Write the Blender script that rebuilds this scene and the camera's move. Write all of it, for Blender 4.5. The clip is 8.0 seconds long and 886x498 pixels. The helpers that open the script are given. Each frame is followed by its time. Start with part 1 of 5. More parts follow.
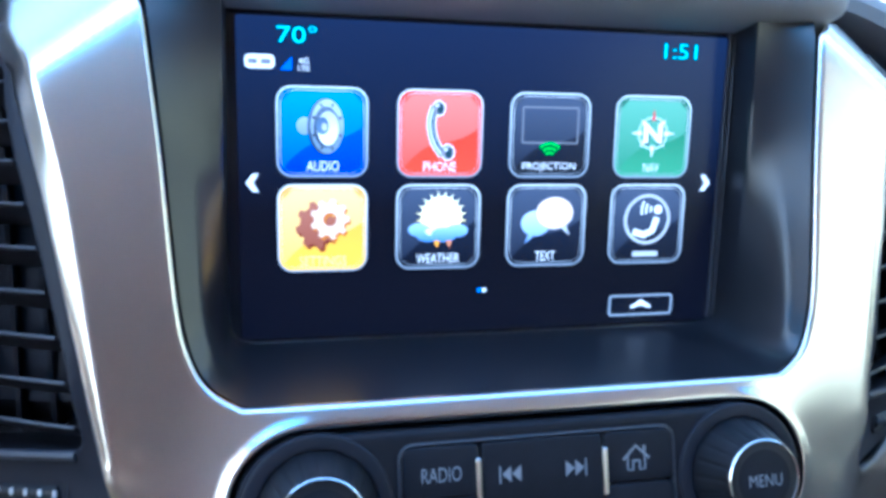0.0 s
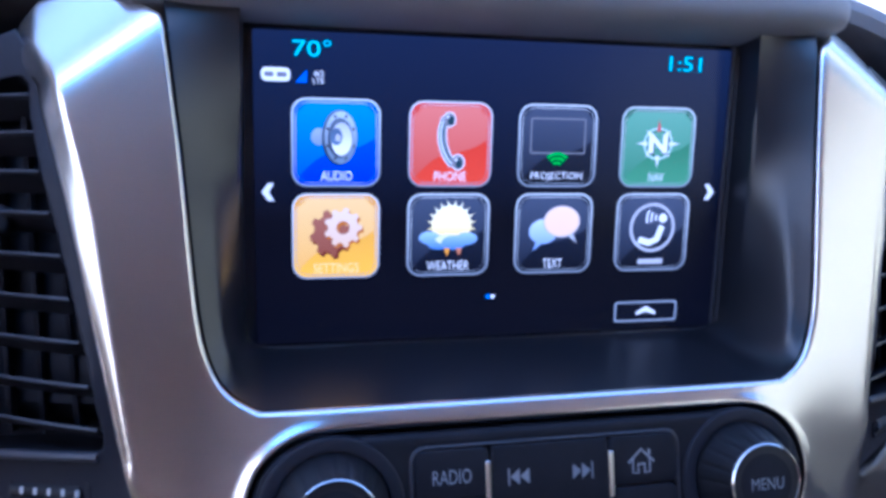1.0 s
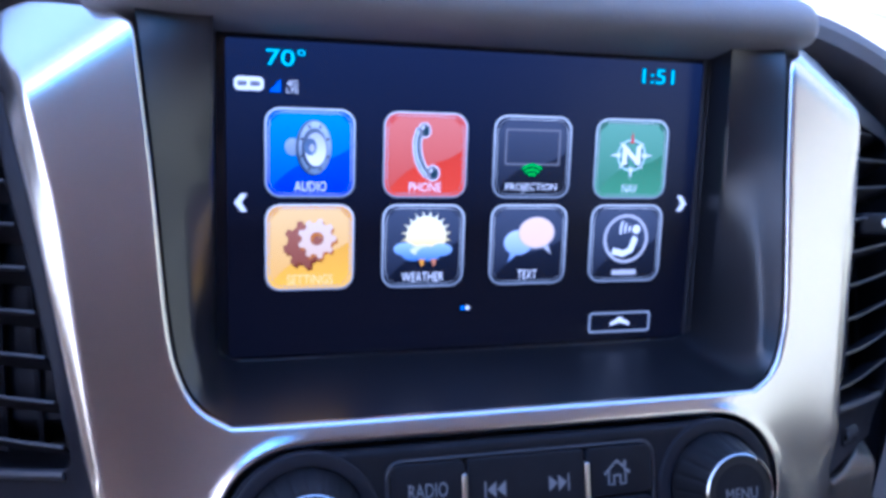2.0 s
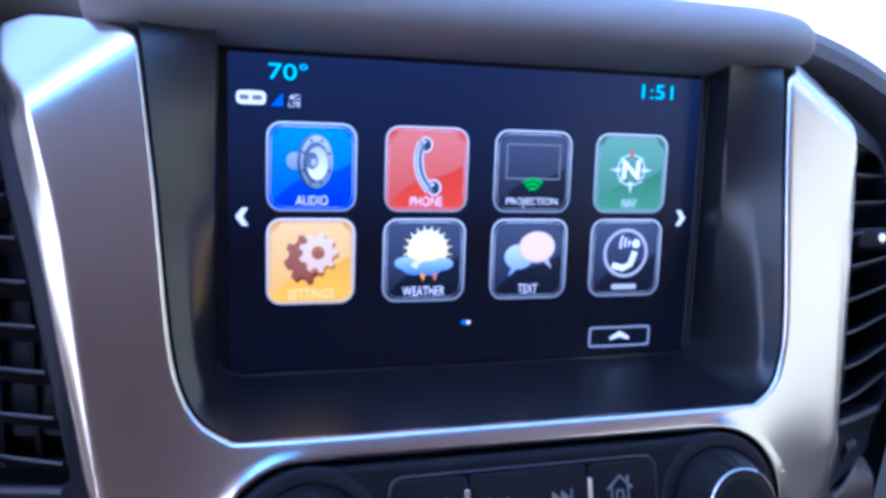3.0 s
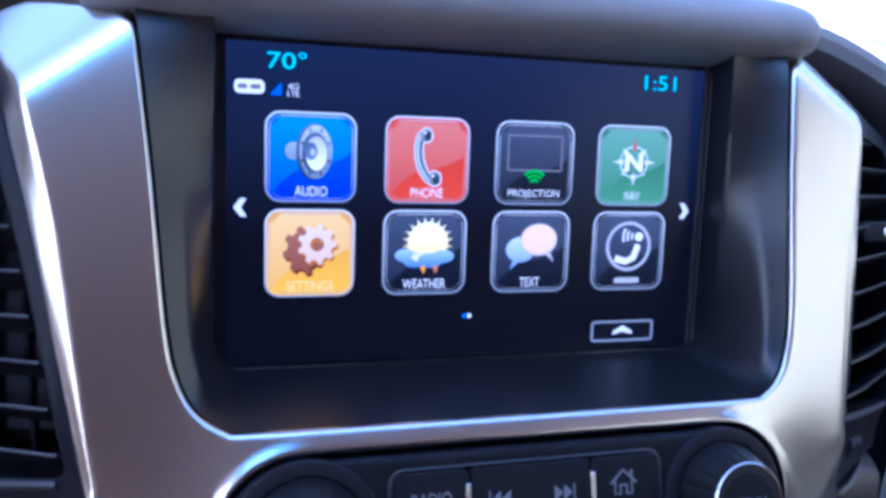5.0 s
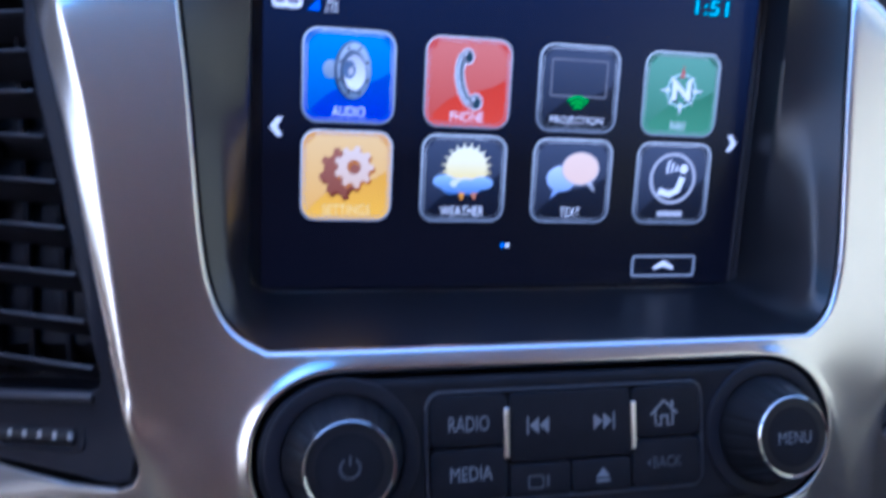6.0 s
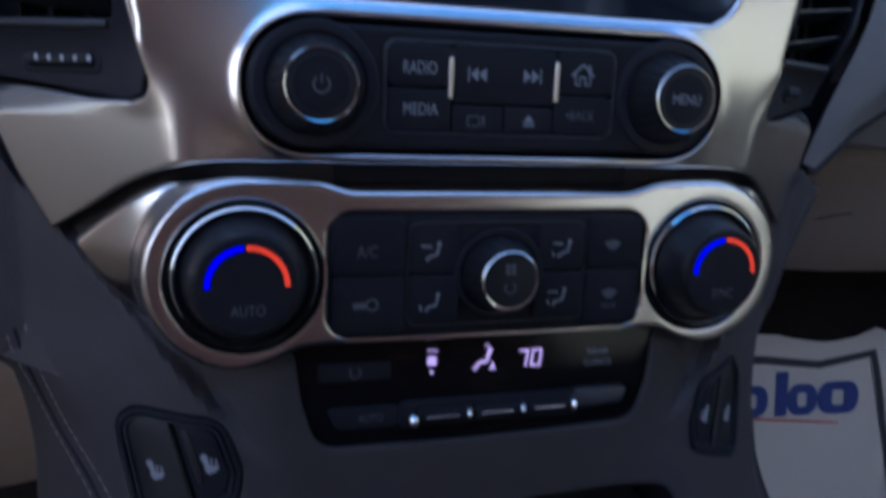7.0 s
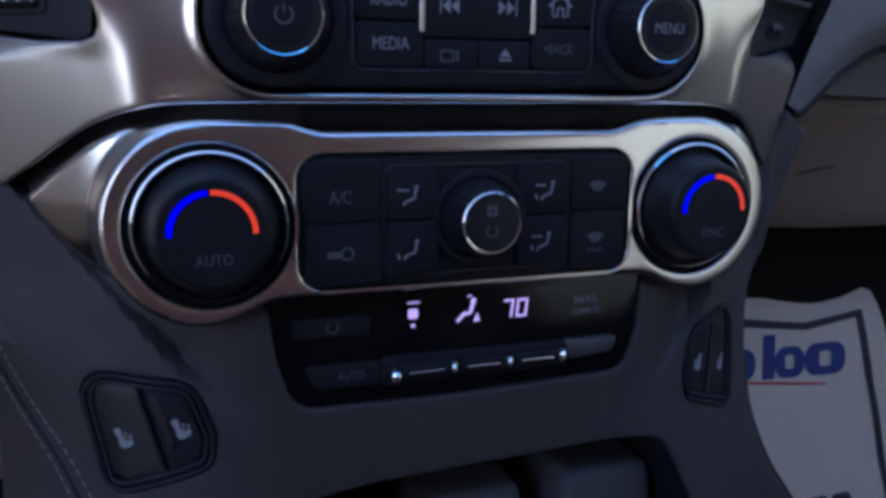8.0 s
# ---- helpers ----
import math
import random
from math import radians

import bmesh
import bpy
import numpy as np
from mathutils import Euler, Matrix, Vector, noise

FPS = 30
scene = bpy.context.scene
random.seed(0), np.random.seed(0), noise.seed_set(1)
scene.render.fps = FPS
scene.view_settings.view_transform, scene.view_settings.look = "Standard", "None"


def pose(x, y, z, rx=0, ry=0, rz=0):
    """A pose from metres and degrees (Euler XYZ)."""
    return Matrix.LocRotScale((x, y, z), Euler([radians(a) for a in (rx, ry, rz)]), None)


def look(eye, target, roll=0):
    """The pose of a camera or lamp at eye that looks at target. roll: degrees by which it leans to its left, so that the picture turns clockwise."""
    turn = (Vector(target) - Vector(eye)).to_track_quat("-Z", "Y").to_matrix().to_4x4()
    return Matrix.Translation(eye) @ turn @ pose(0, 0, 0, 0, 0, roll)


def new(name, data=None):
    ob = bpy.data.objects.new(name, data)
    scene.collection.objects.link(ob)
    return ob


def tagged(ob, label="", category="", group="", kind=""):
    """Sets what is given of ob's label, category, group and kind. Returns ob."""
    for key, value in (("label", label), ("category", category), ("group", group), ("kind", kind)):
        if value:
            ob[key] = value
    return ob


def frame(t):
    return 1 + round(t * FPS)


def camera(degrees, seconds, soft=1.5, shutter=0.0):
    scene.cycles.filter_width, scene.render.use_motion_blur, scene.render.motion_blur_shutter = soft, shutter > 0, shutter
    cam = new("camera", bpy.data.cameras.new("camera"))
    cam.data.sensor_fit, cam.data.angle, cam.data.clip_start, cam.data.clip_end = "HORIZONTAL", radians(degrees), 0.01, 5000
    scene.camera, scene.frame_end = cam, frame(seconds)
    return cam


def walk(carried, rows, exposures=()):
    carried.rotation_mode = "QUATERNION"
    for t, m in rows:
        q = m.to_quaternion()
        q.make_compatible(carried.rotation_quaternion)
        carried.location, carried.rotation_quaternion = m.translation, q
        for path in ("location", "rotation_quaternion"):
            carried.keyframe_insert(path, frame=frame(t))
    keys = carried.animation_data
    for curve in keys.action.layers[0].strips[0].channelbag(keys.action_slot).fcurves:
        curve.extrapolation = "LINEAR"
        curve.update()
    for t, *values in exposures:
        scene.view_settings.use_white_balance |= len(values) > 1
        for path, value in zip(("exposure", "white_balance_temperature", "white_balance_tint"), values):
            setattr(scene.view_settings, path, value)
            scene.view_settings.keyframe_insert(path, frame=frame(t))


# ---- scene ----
from mathutils.geometry import delaunay_2d_cdt

# The centre stack of a large car's dashboard: a touchscreen, radio controls, climate controls, vents.
H = 0.48                      # height of the screen's centre over the cabin floor, metres
cam = camera(58.16, 8.0, 3.6, 0.45)
ROWS = [
    (0.00, -0.0849, -0.2481, 0.5817, 63.55, -5.24, -12.89),
    (0.20, -0.0849, -0.2493, 0.5840, 63.60, -5.15, -12.39),
    (0.50, -0.0879, -0.2506, 0.5910, 62.87, -5.92, -12.79),
    (1.00, -0.0885, -0.2528, 0.5865, 63.64, -5.23, -12.55),
    (1.50, -0.0897, -0.2505, 0.5869, 63.70, -5.77, -13.65),
    (2.80, -0.0922, -0.2510, 0.5845, 65.94, -6.42, -15.16),
    (3.00, -0.0941, -0.2493, 0.5856, 65.61, -6.57, -15.26),
    (3.50, -0.0952, -0.2506, 0.5839, 66.49, -6.73, -15.62),
    (4.00, -0.0936, -0.2472, 0.5832, 65.68, -6.84, -15.29),
    (4.20, -0.0943, -0.2490, 0.5796, 66.07, -6.56, -15.20),
    (5.30, -0.0930, -0.2481, 0.5798, 65.98, -6.58, -15.23),
    (5.50, -0.0937, -0.2478, 0.5750, 65.49, -6.50, -14.84),
    (5.80, -0.0956, -0.2449, 0.5736, 63.79, -6.81, -14.14),
    (6.00, -0.0962, -0.2470, 0.5654, 63.12, -6.80, -13.20),
    (6.10, -0.0946, -0.2494, 0.5645, 61.36, -7.18, -12.09),
    (6.30, -0.0951, -0.2648, 0.5582, 58.73, -7.63, -11.33),
    (6.50, -0.0995, -0.2755, 0.5563, 53.78, -8.78, -11.21),
    (6.70, -0.1025, -0.2914, 0.5549, 52.10, -9.55, -11.94),
    (6.80, -0.1033, -0.3003, 0.5536, 51.44, -10.00, -12.50),
    (7.00, -0.1032, -0.3188, 0.5489, 49.96, -10.06, -13.26),
    (7.20, -0.1067, -0.3261, 0.5463, 49.44, -10.15, -14.55),
    (7.50, -0.1006, -0.3305, 0.5425, 51.14, -9.24, -14.94),
    (7.60, -0.1003, -0.3284, 0.5393, 50.46, -9.26, -14.60),
    (8.00, -0.0990, -0.3199, 0.5267, 49.94, -9.35, -15.74),
]
STOPS = 1.22                  # the film camera's exposure
EXPOSURES = [(t, STOPS + e, k, g) for t, e, k, g in ((0.0, 1.66, 4300, 4), (0.2, 1.42, 4350, 10), (0.5, 1.08, 4400, 18), (1.0, 1.0, 4400, 24), (5.5, 0.93, 4400, 26), (6.0, 0.7, 4400, 22),
                                                     (6.5, 0.45, 4480, 9), (6.7, 0.34, 4510, 10), (7.0, 0.19, 4700, 17), (7.5, 0.22, 4620, 18), (8.0, 0.17, 4580, 18))]
walk(cam, [(t, pose(x, y, z, a, b, c)) for t, x, y, z, a, b, c in ROWS], EXPOSURES)

# ---- world and light ----
world = bpy.data.worlds.new("sky")
scene.world = world
world.use_nodes = True
wn = world.node_tree.nodes
sky = wn.new("ShaderNodeTexSky")
sky.sky_type, sky.sun_disc = "NISHITA", False
sky.sun_elevation, sky.sun_rotation = radians(36), radians(195)
sky.dust_density, sky.air_density, sky.ozone_density = 10.0, 1.6, 0.4
wn["Background"].inputs["Strength"].default_value = 0.15
world.node_tree.links.new(sky.outputs["Color"], wn["Background"].inputs["Color"])
sun = new("sun", bpy.data.lights.new("sun", "SUN"))
sun.data.energy, sun.data.angle, sun.data.color = 4.5, radians(1.0), (1.0, 0.95, 0.88)
sun.matrix_world = look((0, 0, 5), (0.268, 1.0, 4.24))

# ---- frames of reference ----
# STACK: x right, y up along the leaning silver trim, z out of it, millimetres. SCREEN: the same for the touchscreen.
STACK = pose(0, 0, H, 60, 0, 0)
SCREEN = STACK @ pose(0, 0, 0, 13.22, 0, 0)


# ---- materials ----
def srgb(r, g, b):
    return tuple(((c / 12.92) if c <= 0.04045 else ((c + 0.055) / 1.055) ** 2.4) for c in (r, g, b)) + (1.0,)


def material(name, color, rough=0.5, metal=0.0, vary=0.15, scale=60.0, bump=0.0, bump_scale=900.0, coat=0.0, stretch=(1, 1, 1), spec=0.5, smudge=0.1):
    m = bpy.data.materials.new(name)
    m.use_nodes = True
    n, l = m.node_tree.nodes, m.node_tree.links
    p = n["Principled BSDF"]
    p.inputs["Roughness"].default_value, p.inputs["Metallic"].default_value = rough, metal
    p.inputs["Specular IOR Level"].default_value = spec
    p.inputs["Coat Weight"].default_value = coat
    co = n.new("ShaderNodeTexCoord")
    mp = n.new("ShaderNodeMapping")
    mp.inputs["Scale"].default_value = stretch
    l.new(co.outputs["Object"], mp.inputs["Vector"])
    big = n.new("ShaderNodeTexNoise")
    big.inputs["Scale"].default_value, big.inputs["Detail"].default_value = scale, 6
    l.new(mp.outputs["Vector"], big.inputs["Vector"])
    ramp = n.new("ShaderNodeMix")
    ramp.data_type = "RGBA"
    ramp.inputs["A"].default_value = tuple(c * (1 - vary) for c in color[:3]) + (1,)
    ramp.inputs["B"].default_value = tuple(min(1, c * (1 + vary)) for c in color[:3]) + (1,)
    l.new(big.outputs["Fac"], ramp.inputs["Factor"])
    l.new(ramp.outputs["Result"], p.inputs["Base Color"])
    r = n.new("ShaderNodeMapRange")
    r.inputs["To Min"].default_value, r.inputs["To Max"].default_value = max(0.02, rough - smudge), min(1, rough + smudge)
    soft = n.new("ShaderNodeTexNoise")
    soft.inputs["Scale"].default_value, soft.inputs["Detail"].default_value = scale * 0.4, 3
    l.new(co.outputs["Object"], soft.inputs["Vector"])
    l.new(soft.outputs["Fac"], r.inputs["Value"])
    l.new(r.outputs["Result"], p.inputs["Roughness"])
    if bump:
        fine = n.new("ShaderNodeTexNoise")
        fine.inputs["Scale"].default_value, fine.inputs["Detail"].default_value = bump_scale, 4
        l.new(mp.outputs["Vector"], fine.inputs["Vector"])
        b = n.new("ShaderNodeBump")
        b.inputs["Strength"].default_value, b.inputs["Distance"].default_value = bump, 0.0004
        l.new(fine.outputs["Fac"], b.inputs["Height"])
        l.new(b.outputs["Normal"], p.inputs["Normal"])
    return m


LIT = 0.29                    # brightness of the lit displays


def lit(name, color, strength=1.0, top=None, low=-14.0, high=14.0, rough=0.25):
    """A lit patch of a display; top: a second colour towards its upper edge (from low to high, in mm)."""
    m = bpy.data.materials.new(name)
    m.use_nodes = True
    n, l = m.node_tree.nodes, m.node_tree.links
    p = n["Principled BSDF"]
    p.inputs["Base Color"].default_value = (0.004, 0.004, 0.006, 1)
    p.inputs["Roughness"].default_value, p.inputs["Specular IOR Level"].default_value = rough, 0.2
    p.inputs["Emission Color"].default_value, p.inputs["Emission Strength"].default_value = color, strength * LIT
    if top:
        co, sep, rng, mix = (n.new("ShaderNode" + k) for k in ("TexCoord", "SeparateXYZ", "MapRange", "Mix"))
        mix.data_type = "RGBA"
        l.new(co.outputs["Object"], sep.inputs["Vector"])
        rng.inputs["From Min"].default_value, rng.inputs["From Max"].default_value = low / 1000, high / 1000
        l.new(sep.outputs["Y"], rng.inputs["Value"])
        l.new(rng.outputs["Result"], mix.inputs["Factor"])
        mix.inputs["A"].default_value, mix.inputs["B"].default_value = color, top
        l.new(mix.outputs["Result"], p.inputs["Emission Color"])
    return m


SILVER = material("satin_silver_paint", (0.76, 0.735, 0.725), 0.23, 1.0, 0.05, 14, 0.05, 2500, smudge=0.04)
CHROME = material("chrome", (0.82, 0.83, 0.85), 0.09, 1.0, 0.05, 40, smudge=0.03)
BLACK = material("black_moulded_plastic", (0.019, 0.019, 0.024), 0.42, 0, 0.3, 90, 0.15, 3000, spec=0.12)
SLAT = material("satin_grey_slat_edge", (0.05, 0.05, 0.06), 0.35, 0, 0.15, 90, 0.1, 2500, spec=0.6)
VENT = material("charcoal_moulded_plastic", (0.024, 0.024, 0.031), 0.4, 0, 0.2, 90, 0.2, 2500, spec=0.15)
KEYMAT = material("soft_black_key_plastic", (0.018, 0.018, 0.023), 0.48, 0, 0.25, 120, 0.1, 4000, spec=0.12)
RUBBER = material("ribbed_black_rubber", (0.012, 0.012, 0.015), 0.42, 0, 0.3, 120, 0.2, 3000, spec=0.4)
GLOSS = material("glossy_black_plastic", (0.004, 0.004, 0.006), 0.16, 0, 0.2, 60, spec=0.25, smudge=0.06)
SMOKED = material("smoked_glass_surround", (0.010, 0.012, 0.020), 0.2, 0, 0.2, 60, spec=0.45, smudge=0.06)
GREY = material("dark_grey_grained_plastic", (0.050, 0.044, 0.046), 0.55, 0, 0.2, 60, 0.9, 1000, spec=0.35)
# brow vinyl painted paler than PAD to hold the skylight and glare on it
HOOD = material("pad_vinyl_with_glare", (0.385, 0.38, 0.4), 0.6, 0, 0.12, 50, 0.5, 1500, spec=0.4)
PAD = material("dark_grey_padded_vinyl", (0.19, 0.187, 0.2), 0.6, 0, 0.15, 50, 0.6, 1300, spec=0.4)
RECESS = material("dark_recess_plastic", (0.010, 0.011, 0.016), 0.33, 0, 0.15, 60, 0.15, 1800, spec=0.9)
RUBBER_GREY = material("mid_grey_rubber", (0.085, 0.085, 0.09), 0.6, 0, 0.15, 60, 0.3, 1500, spec=0.3)
PALE = material("pale_moulded_rib", (0.5, 0.5, 0.5), 0.5, 0, 0.1, 200)
PALE_BEIGE = material("pale_beige_grained_plastic", (0.52, 0.43, 0.35), 0.6, 0, 0.08, 30, 0.4, 1200)
# golden tan stands in for sunlit beige reflected in the trim
TAN = material("tan_sunlit_reflection", (0.62, 0.46, 0.30), 0.7, 0, 0.1, 20, 0.4, 700)
BEIGE = material("beige_grained_plastic", (0.21, 0.172, 0.135), 0.6, 0, 0.08, 30, 0.4, 1200)
CARPET = material("dark_carpet", (0.016, 0.014, 0.013), 0.95, 0, 0.5, 200, 1.0, 900, spec=0.1)
THREAD = material("pale_stitching_thread", (0.30, 0.26, 0.235), 0.8, 0, 0.2, 300, 0.4, 3000)
FAINT = material("grey_stitching_thread", (0.12, 0.115, 0.115), 0.8, 0, 0.2, 300, 0.4, 3000)
PAPER = material("white_paper", (0.50, 0.44, 0.35), 0.5, 0, 0.06, 12, 0.5, 60)
INK = material("black_print", (0.02, 0.02, 0.022), 0.7, 0, 0.2, 60)
BLUE_INK = material("navy_blue_print", (0.02, 0.035, 0.16), 0.7, 0, 0.15, 60)
RED_INK = material("red_print", (0.45, 0.03, 0.03), 0.7, 0, 0.15, 60)
PRINT = material("pale_grey_key_print", (0.26, 0.27, 0.30), 0.6, 0, 0.1, 200)
DIM = material("dim_grey_key_print", (0.10, 0.105, 0.12), 0.6, 0, 0.1, 200)
ROOF = material("light_headliner_cloth", (0.46, 0.325, 0.255), 0.9, 0, 0.08, 40, 0.5, 900)
ROSE = material("rose_beige_cloth", (0.42, 0.26, 0.24), 0.85, 0, 0.1, 20, 0.5, 700)
GROUND = material("worn_concrete", (0.24, 0.23, 0.215), 0.9, 0, 0.15, 2, 0.5, 60)
REFLECTOR = material("cream_reflector", (0.285, 0.285, 0.185), 0.9, 0, 0.06, 1.5, 0.4, 30)
PAINT = material("white_car_paint", (0.8, 0.8, 0.8), 0.3, 0, 0.02, 3, coat=0.5)


# ---- shapes: drawn in millimetres in the x, y plane, z out ----
def rounded(pts, r=2.0, seg=5):
    """A closed outline with its corners rounded; a point may carry its own radius as a third number."""
    out, n = [], len(pts)
    for i in range(n):
        p, a, b = Vector(pts[i][:2]), Vector(pts[i - 1][:2]), Vector(pts[(i + 1) % n][:2])
        rad = pts[i][2] if len(pts[i]) > 2 else r
        u, v = (a - p), (b - p)
        lu, lv = u.length, v.length
        u, v = u / lu, v / lv
        ang = u.angle(v)
        if rad <= 0.01 or ang > 3.1:
            out.append(tuple(p))
            continue
        d = min(rad / math.tan(ang / 2), lu * 0.49, lv * 0.49)
        rr = d * math.tan(ang / 2)
        c = p + (u + v).normalized() * (rr / math.sin(ang / 2))
        s, e = p + u * d - c, p + v * d - c
        a0 = math.atan2(s.y, s.x)
        turn = (math.atan2(e.y, e.x) - a0 + math.pi) % (2 * math.pi) - math.pi
        for k in range(seg + 1):
            t = a0 + turn * k / seg
            out.append((c.x + rr * math.cos(t), c.y + rr * math.sin(t)))
    return out


def smooth_line(pts, n=8):
    """A flowing open line through the points."""
    out = []
    for i in range(len(pts) - 1):
        p0, p1, p2, p3 = (Vector(pts[min(max(j, 0), len(pts) - 1)]) for j in (i - 1, i, i + 1, i + 2))
        for k in range(n):
            t = k / n
            out.append(tuple(0.5 * ((2 * p1) + (p2 - p0) * t + (2 * p0 - 5 * p1 + 4 * p2 - p3) * t * t + (3 * p1 - p0 - 3 * p2 + p3) * t ** 3)))
    out.append(tuple(pts[-1]))
    return out


def box(x0, y0, x1, y1, r=2.0, seg=5):
    return rounded([(x0, y0), (x1, y0), (x1, y1), (x0, y1)], r, seg)


def disc(cx, cy, r, n=48, ry=None):
    return [(cx + r * math.cos(2 * math.pi * k / n), cy + (ry or r) * math.sin(2 * math.pi * k / n)) for k in range(n)]


def area(loop):
    return sum(a[0] * b[1] - b[0] * a[1] for a, b in zip(loop, loop[1:] + loop[:1])) / 2


def inset(loop, d):
    out, n = [], len(loop)
    for i in range(n):
        a, p, b = Vector(loop[i - 1]), Vector(loop[i]), Vector(loop[(i + 1) % n])
        u, v = (p - a), (b - p)
        u = u.normalized() if u.length > 1e-9 else v.normalized()
        v = v.normalized() if v.length > 1e-9 else u
        nu, nv = Vector((-u.y, u.x)), Vector((-v.y, v.x))
        m = nu + nv
        m = m / max(0.25, m.dot(m) / 2) if m.length > 1e-6 else nu
        out.append((p.x + m.x * d, p.y + m.y * d))
    return out


def resampled(loop, step):
    out = []
    for a, b in zip(loop, loop[1:] + loop[:1]):
        n = max(1, math.ceil(math.dist(a, b) / step))
        out += [(a[0] + (b[0] - a[0]) * k / n, a[1] + (b[1] - a[1]) * k / n) for k in range(n)]
    return out


def fill(bm, rings, up, step=None):
    """Closes the field between rings with even triangles, step apart inside."""
    verts = [v for r in rings for v in r]
    co, edges, base = [Vector(v.co.xy) for v in verts], [], 0
    for r in rings:
        edges += [(base + k, base + (k + 1) % len(r)) for k in range(len(r))]
        base += len(r)
    P = np.array([tuple(c) for c in co])
    A, B = P[[e[0] for e in edges]], P[[e[1] for e in edges]]
    D = B - A
    L2 = np.maximum((D ** 2).sum(1), 1e-12)

    def within(q):
        cross = ((A[:, 1] > q[1]) != (B[:, 1] > q[1])) & (q[0] < A[:, 0] + (q[1] - A[:, 1]) * D[:, 0] / np.where(D[:, 1] == 0, 1e-9, D[:, 1]))
        return cross.sum() % 2 == 1

    if step:
        x0, y0, x1, y1 = *P.min(0), *P.max(0)
        for j in range(int((y1 - y0) / (step * 0.87)) + 1):
            for i in range(int((x1 - x0) / step) + 1):
                q = np.array((x0 + (i + 0.5 * (j % 2)) * step, y0 + j * step * 0.87))
                t = np.clip(((q - A) * D).sum(1) / L2, 0, 1)
                if (((A + D * t[:, None] - q) ** 2).sum(1)).min() > (0.55 * step) ** 2 and within(q):
                    co.append(Vector(q))
    z = verts[0].co.z
    out, _, faces, origin, _, _ = delaunay_2d_cdt(co, edges, [], 1, 1e-5)
    made = [verts[o[0]] if o and o[0] < len(verts) else bm.verts.new((*p, z)) for p, o in zip(out, origin)]
    for f in faces:
        vs = [made[k] for k in f]
        if not within(sum((out[k] for k in f), Vector((0, 0))) / 3):
            continue
        if len(set(vs)) == 3 and not bm.faces.get(vs):
            bm.faces.new(vs if up > 0 else vs[::-1])


def solid(outline, z0, z1, bev=0.4, holes=(), seg=3, hole_bev=None, step=None):
    """A plate with rounded upper edges and holes right through."""
    bm = bmesh.new()
    caps, bases = [], []
    for i, loop in enumerate([outline, *holes]):
        loop = list(loop)
        if (area(loop) > 0) != (i == 0):
            loop.reverse()
        if step:
            loop = resampled(loop, step)
        b = bev if i == 0 or hole_bev is None else hole_bev
        rings = [(0, z0), (0, z1 - b)] if b > 0 else [(0, z0), (0, z1)]
        if b > 0:
            rings += [(b * (1 - math.cos(math.pi / 2 * k / seg)), z1 - b + b * math.sin(math.pi / 2 * k / seg)) for k in range(1, seg + 1)]
        last = None
        for d, z in rings:
            ring = [bm.verts.new((x, y, z)) for x, y in (inset(loop, d) if d else loop)]
            if last:
                for k in range(len(ring)):
                    bm.faces.new((last[k - 1], last[k], ring[k], ring[k - 1]))
            else:
                bases.append(ring)
            last = ring
        caps.append(last)
    fill(bm, caps, 1, step)
    fill(bm, bases, -1)
    return bm


def flat(outline, z, holes=(), step=None):
    """A print or a lit patch: no thickness."""
    bm = bmesh.new()
    fill(bm, [[bm.verts.new((x, y, z)) for x, y in (resampled(list(loop), step) if step else loop)] for loop in [outline, *holes]], 1, step)
    return bm


def ribbon(line, width, z, taper=False):
    """A flat stroke along a line."""
    n = len(line)
    left, right = [], []
    for i in range(n):
        a, b = Vector(line[max(0, i - 1)]), Vector(line[min(n - 1, i + 1)])
        d = (b - a).normalized()
        w = width / 2 * (1 - 0.8 * i / (n - 1) if taper else 1)
        left.append((line[i][0] - d.y * w, line[i][1] + d.x * w))
        right.append((line[i][0] + d.y * w, line[i][1] - d.x * w))
    bm = bmesh.new()
    L, R = ([bm.verts.new((*p, z)) for p in s] for s in (left, right))
    for i in range(n - 1):
        bm.faces.new((R[i], R[i + 1], L[i + 1], L[i]))
    return bm


def arc(cx, cy, r, a0, a1, n=24):
    return [(cx + r * math.cos(radians(a0 + (a1 - a0) * k / n)), cy + r * math.sin(radians(a0 + (a1 - a0) * k / n))) for k in range(n + 1)]


def lathe(profile, cx=0.0, cy=0.0, seg=72, flutes=0, depth=0.0, span=None):
    """A turned shape: profile of (radius, z); flutes: finger grooves on the rows numbered in span."""
    bm = bmesh.new()
    last = None
    for i, (r, z) in enumerate(profile):
        ring = []
        for k in range(seg):
            a = 2 * math.pi * k / seg
            rr = r - (depth * max(0.0, math.cos(a * flutes)) ** 3 if flutes and i in span else 0)
            ring.append(bm.verts.new((cx + rr * math.cos(a), cy + rr * math.sin(a), z)))
        if last:
            for k in range(seg):
                bm.faces.new((last[k - 1], last[k], ring[k], ring[k - 1]))
        last = ring
    if profile[-1][0] > 0.01:
        bm.faces.new(last)
    return bm


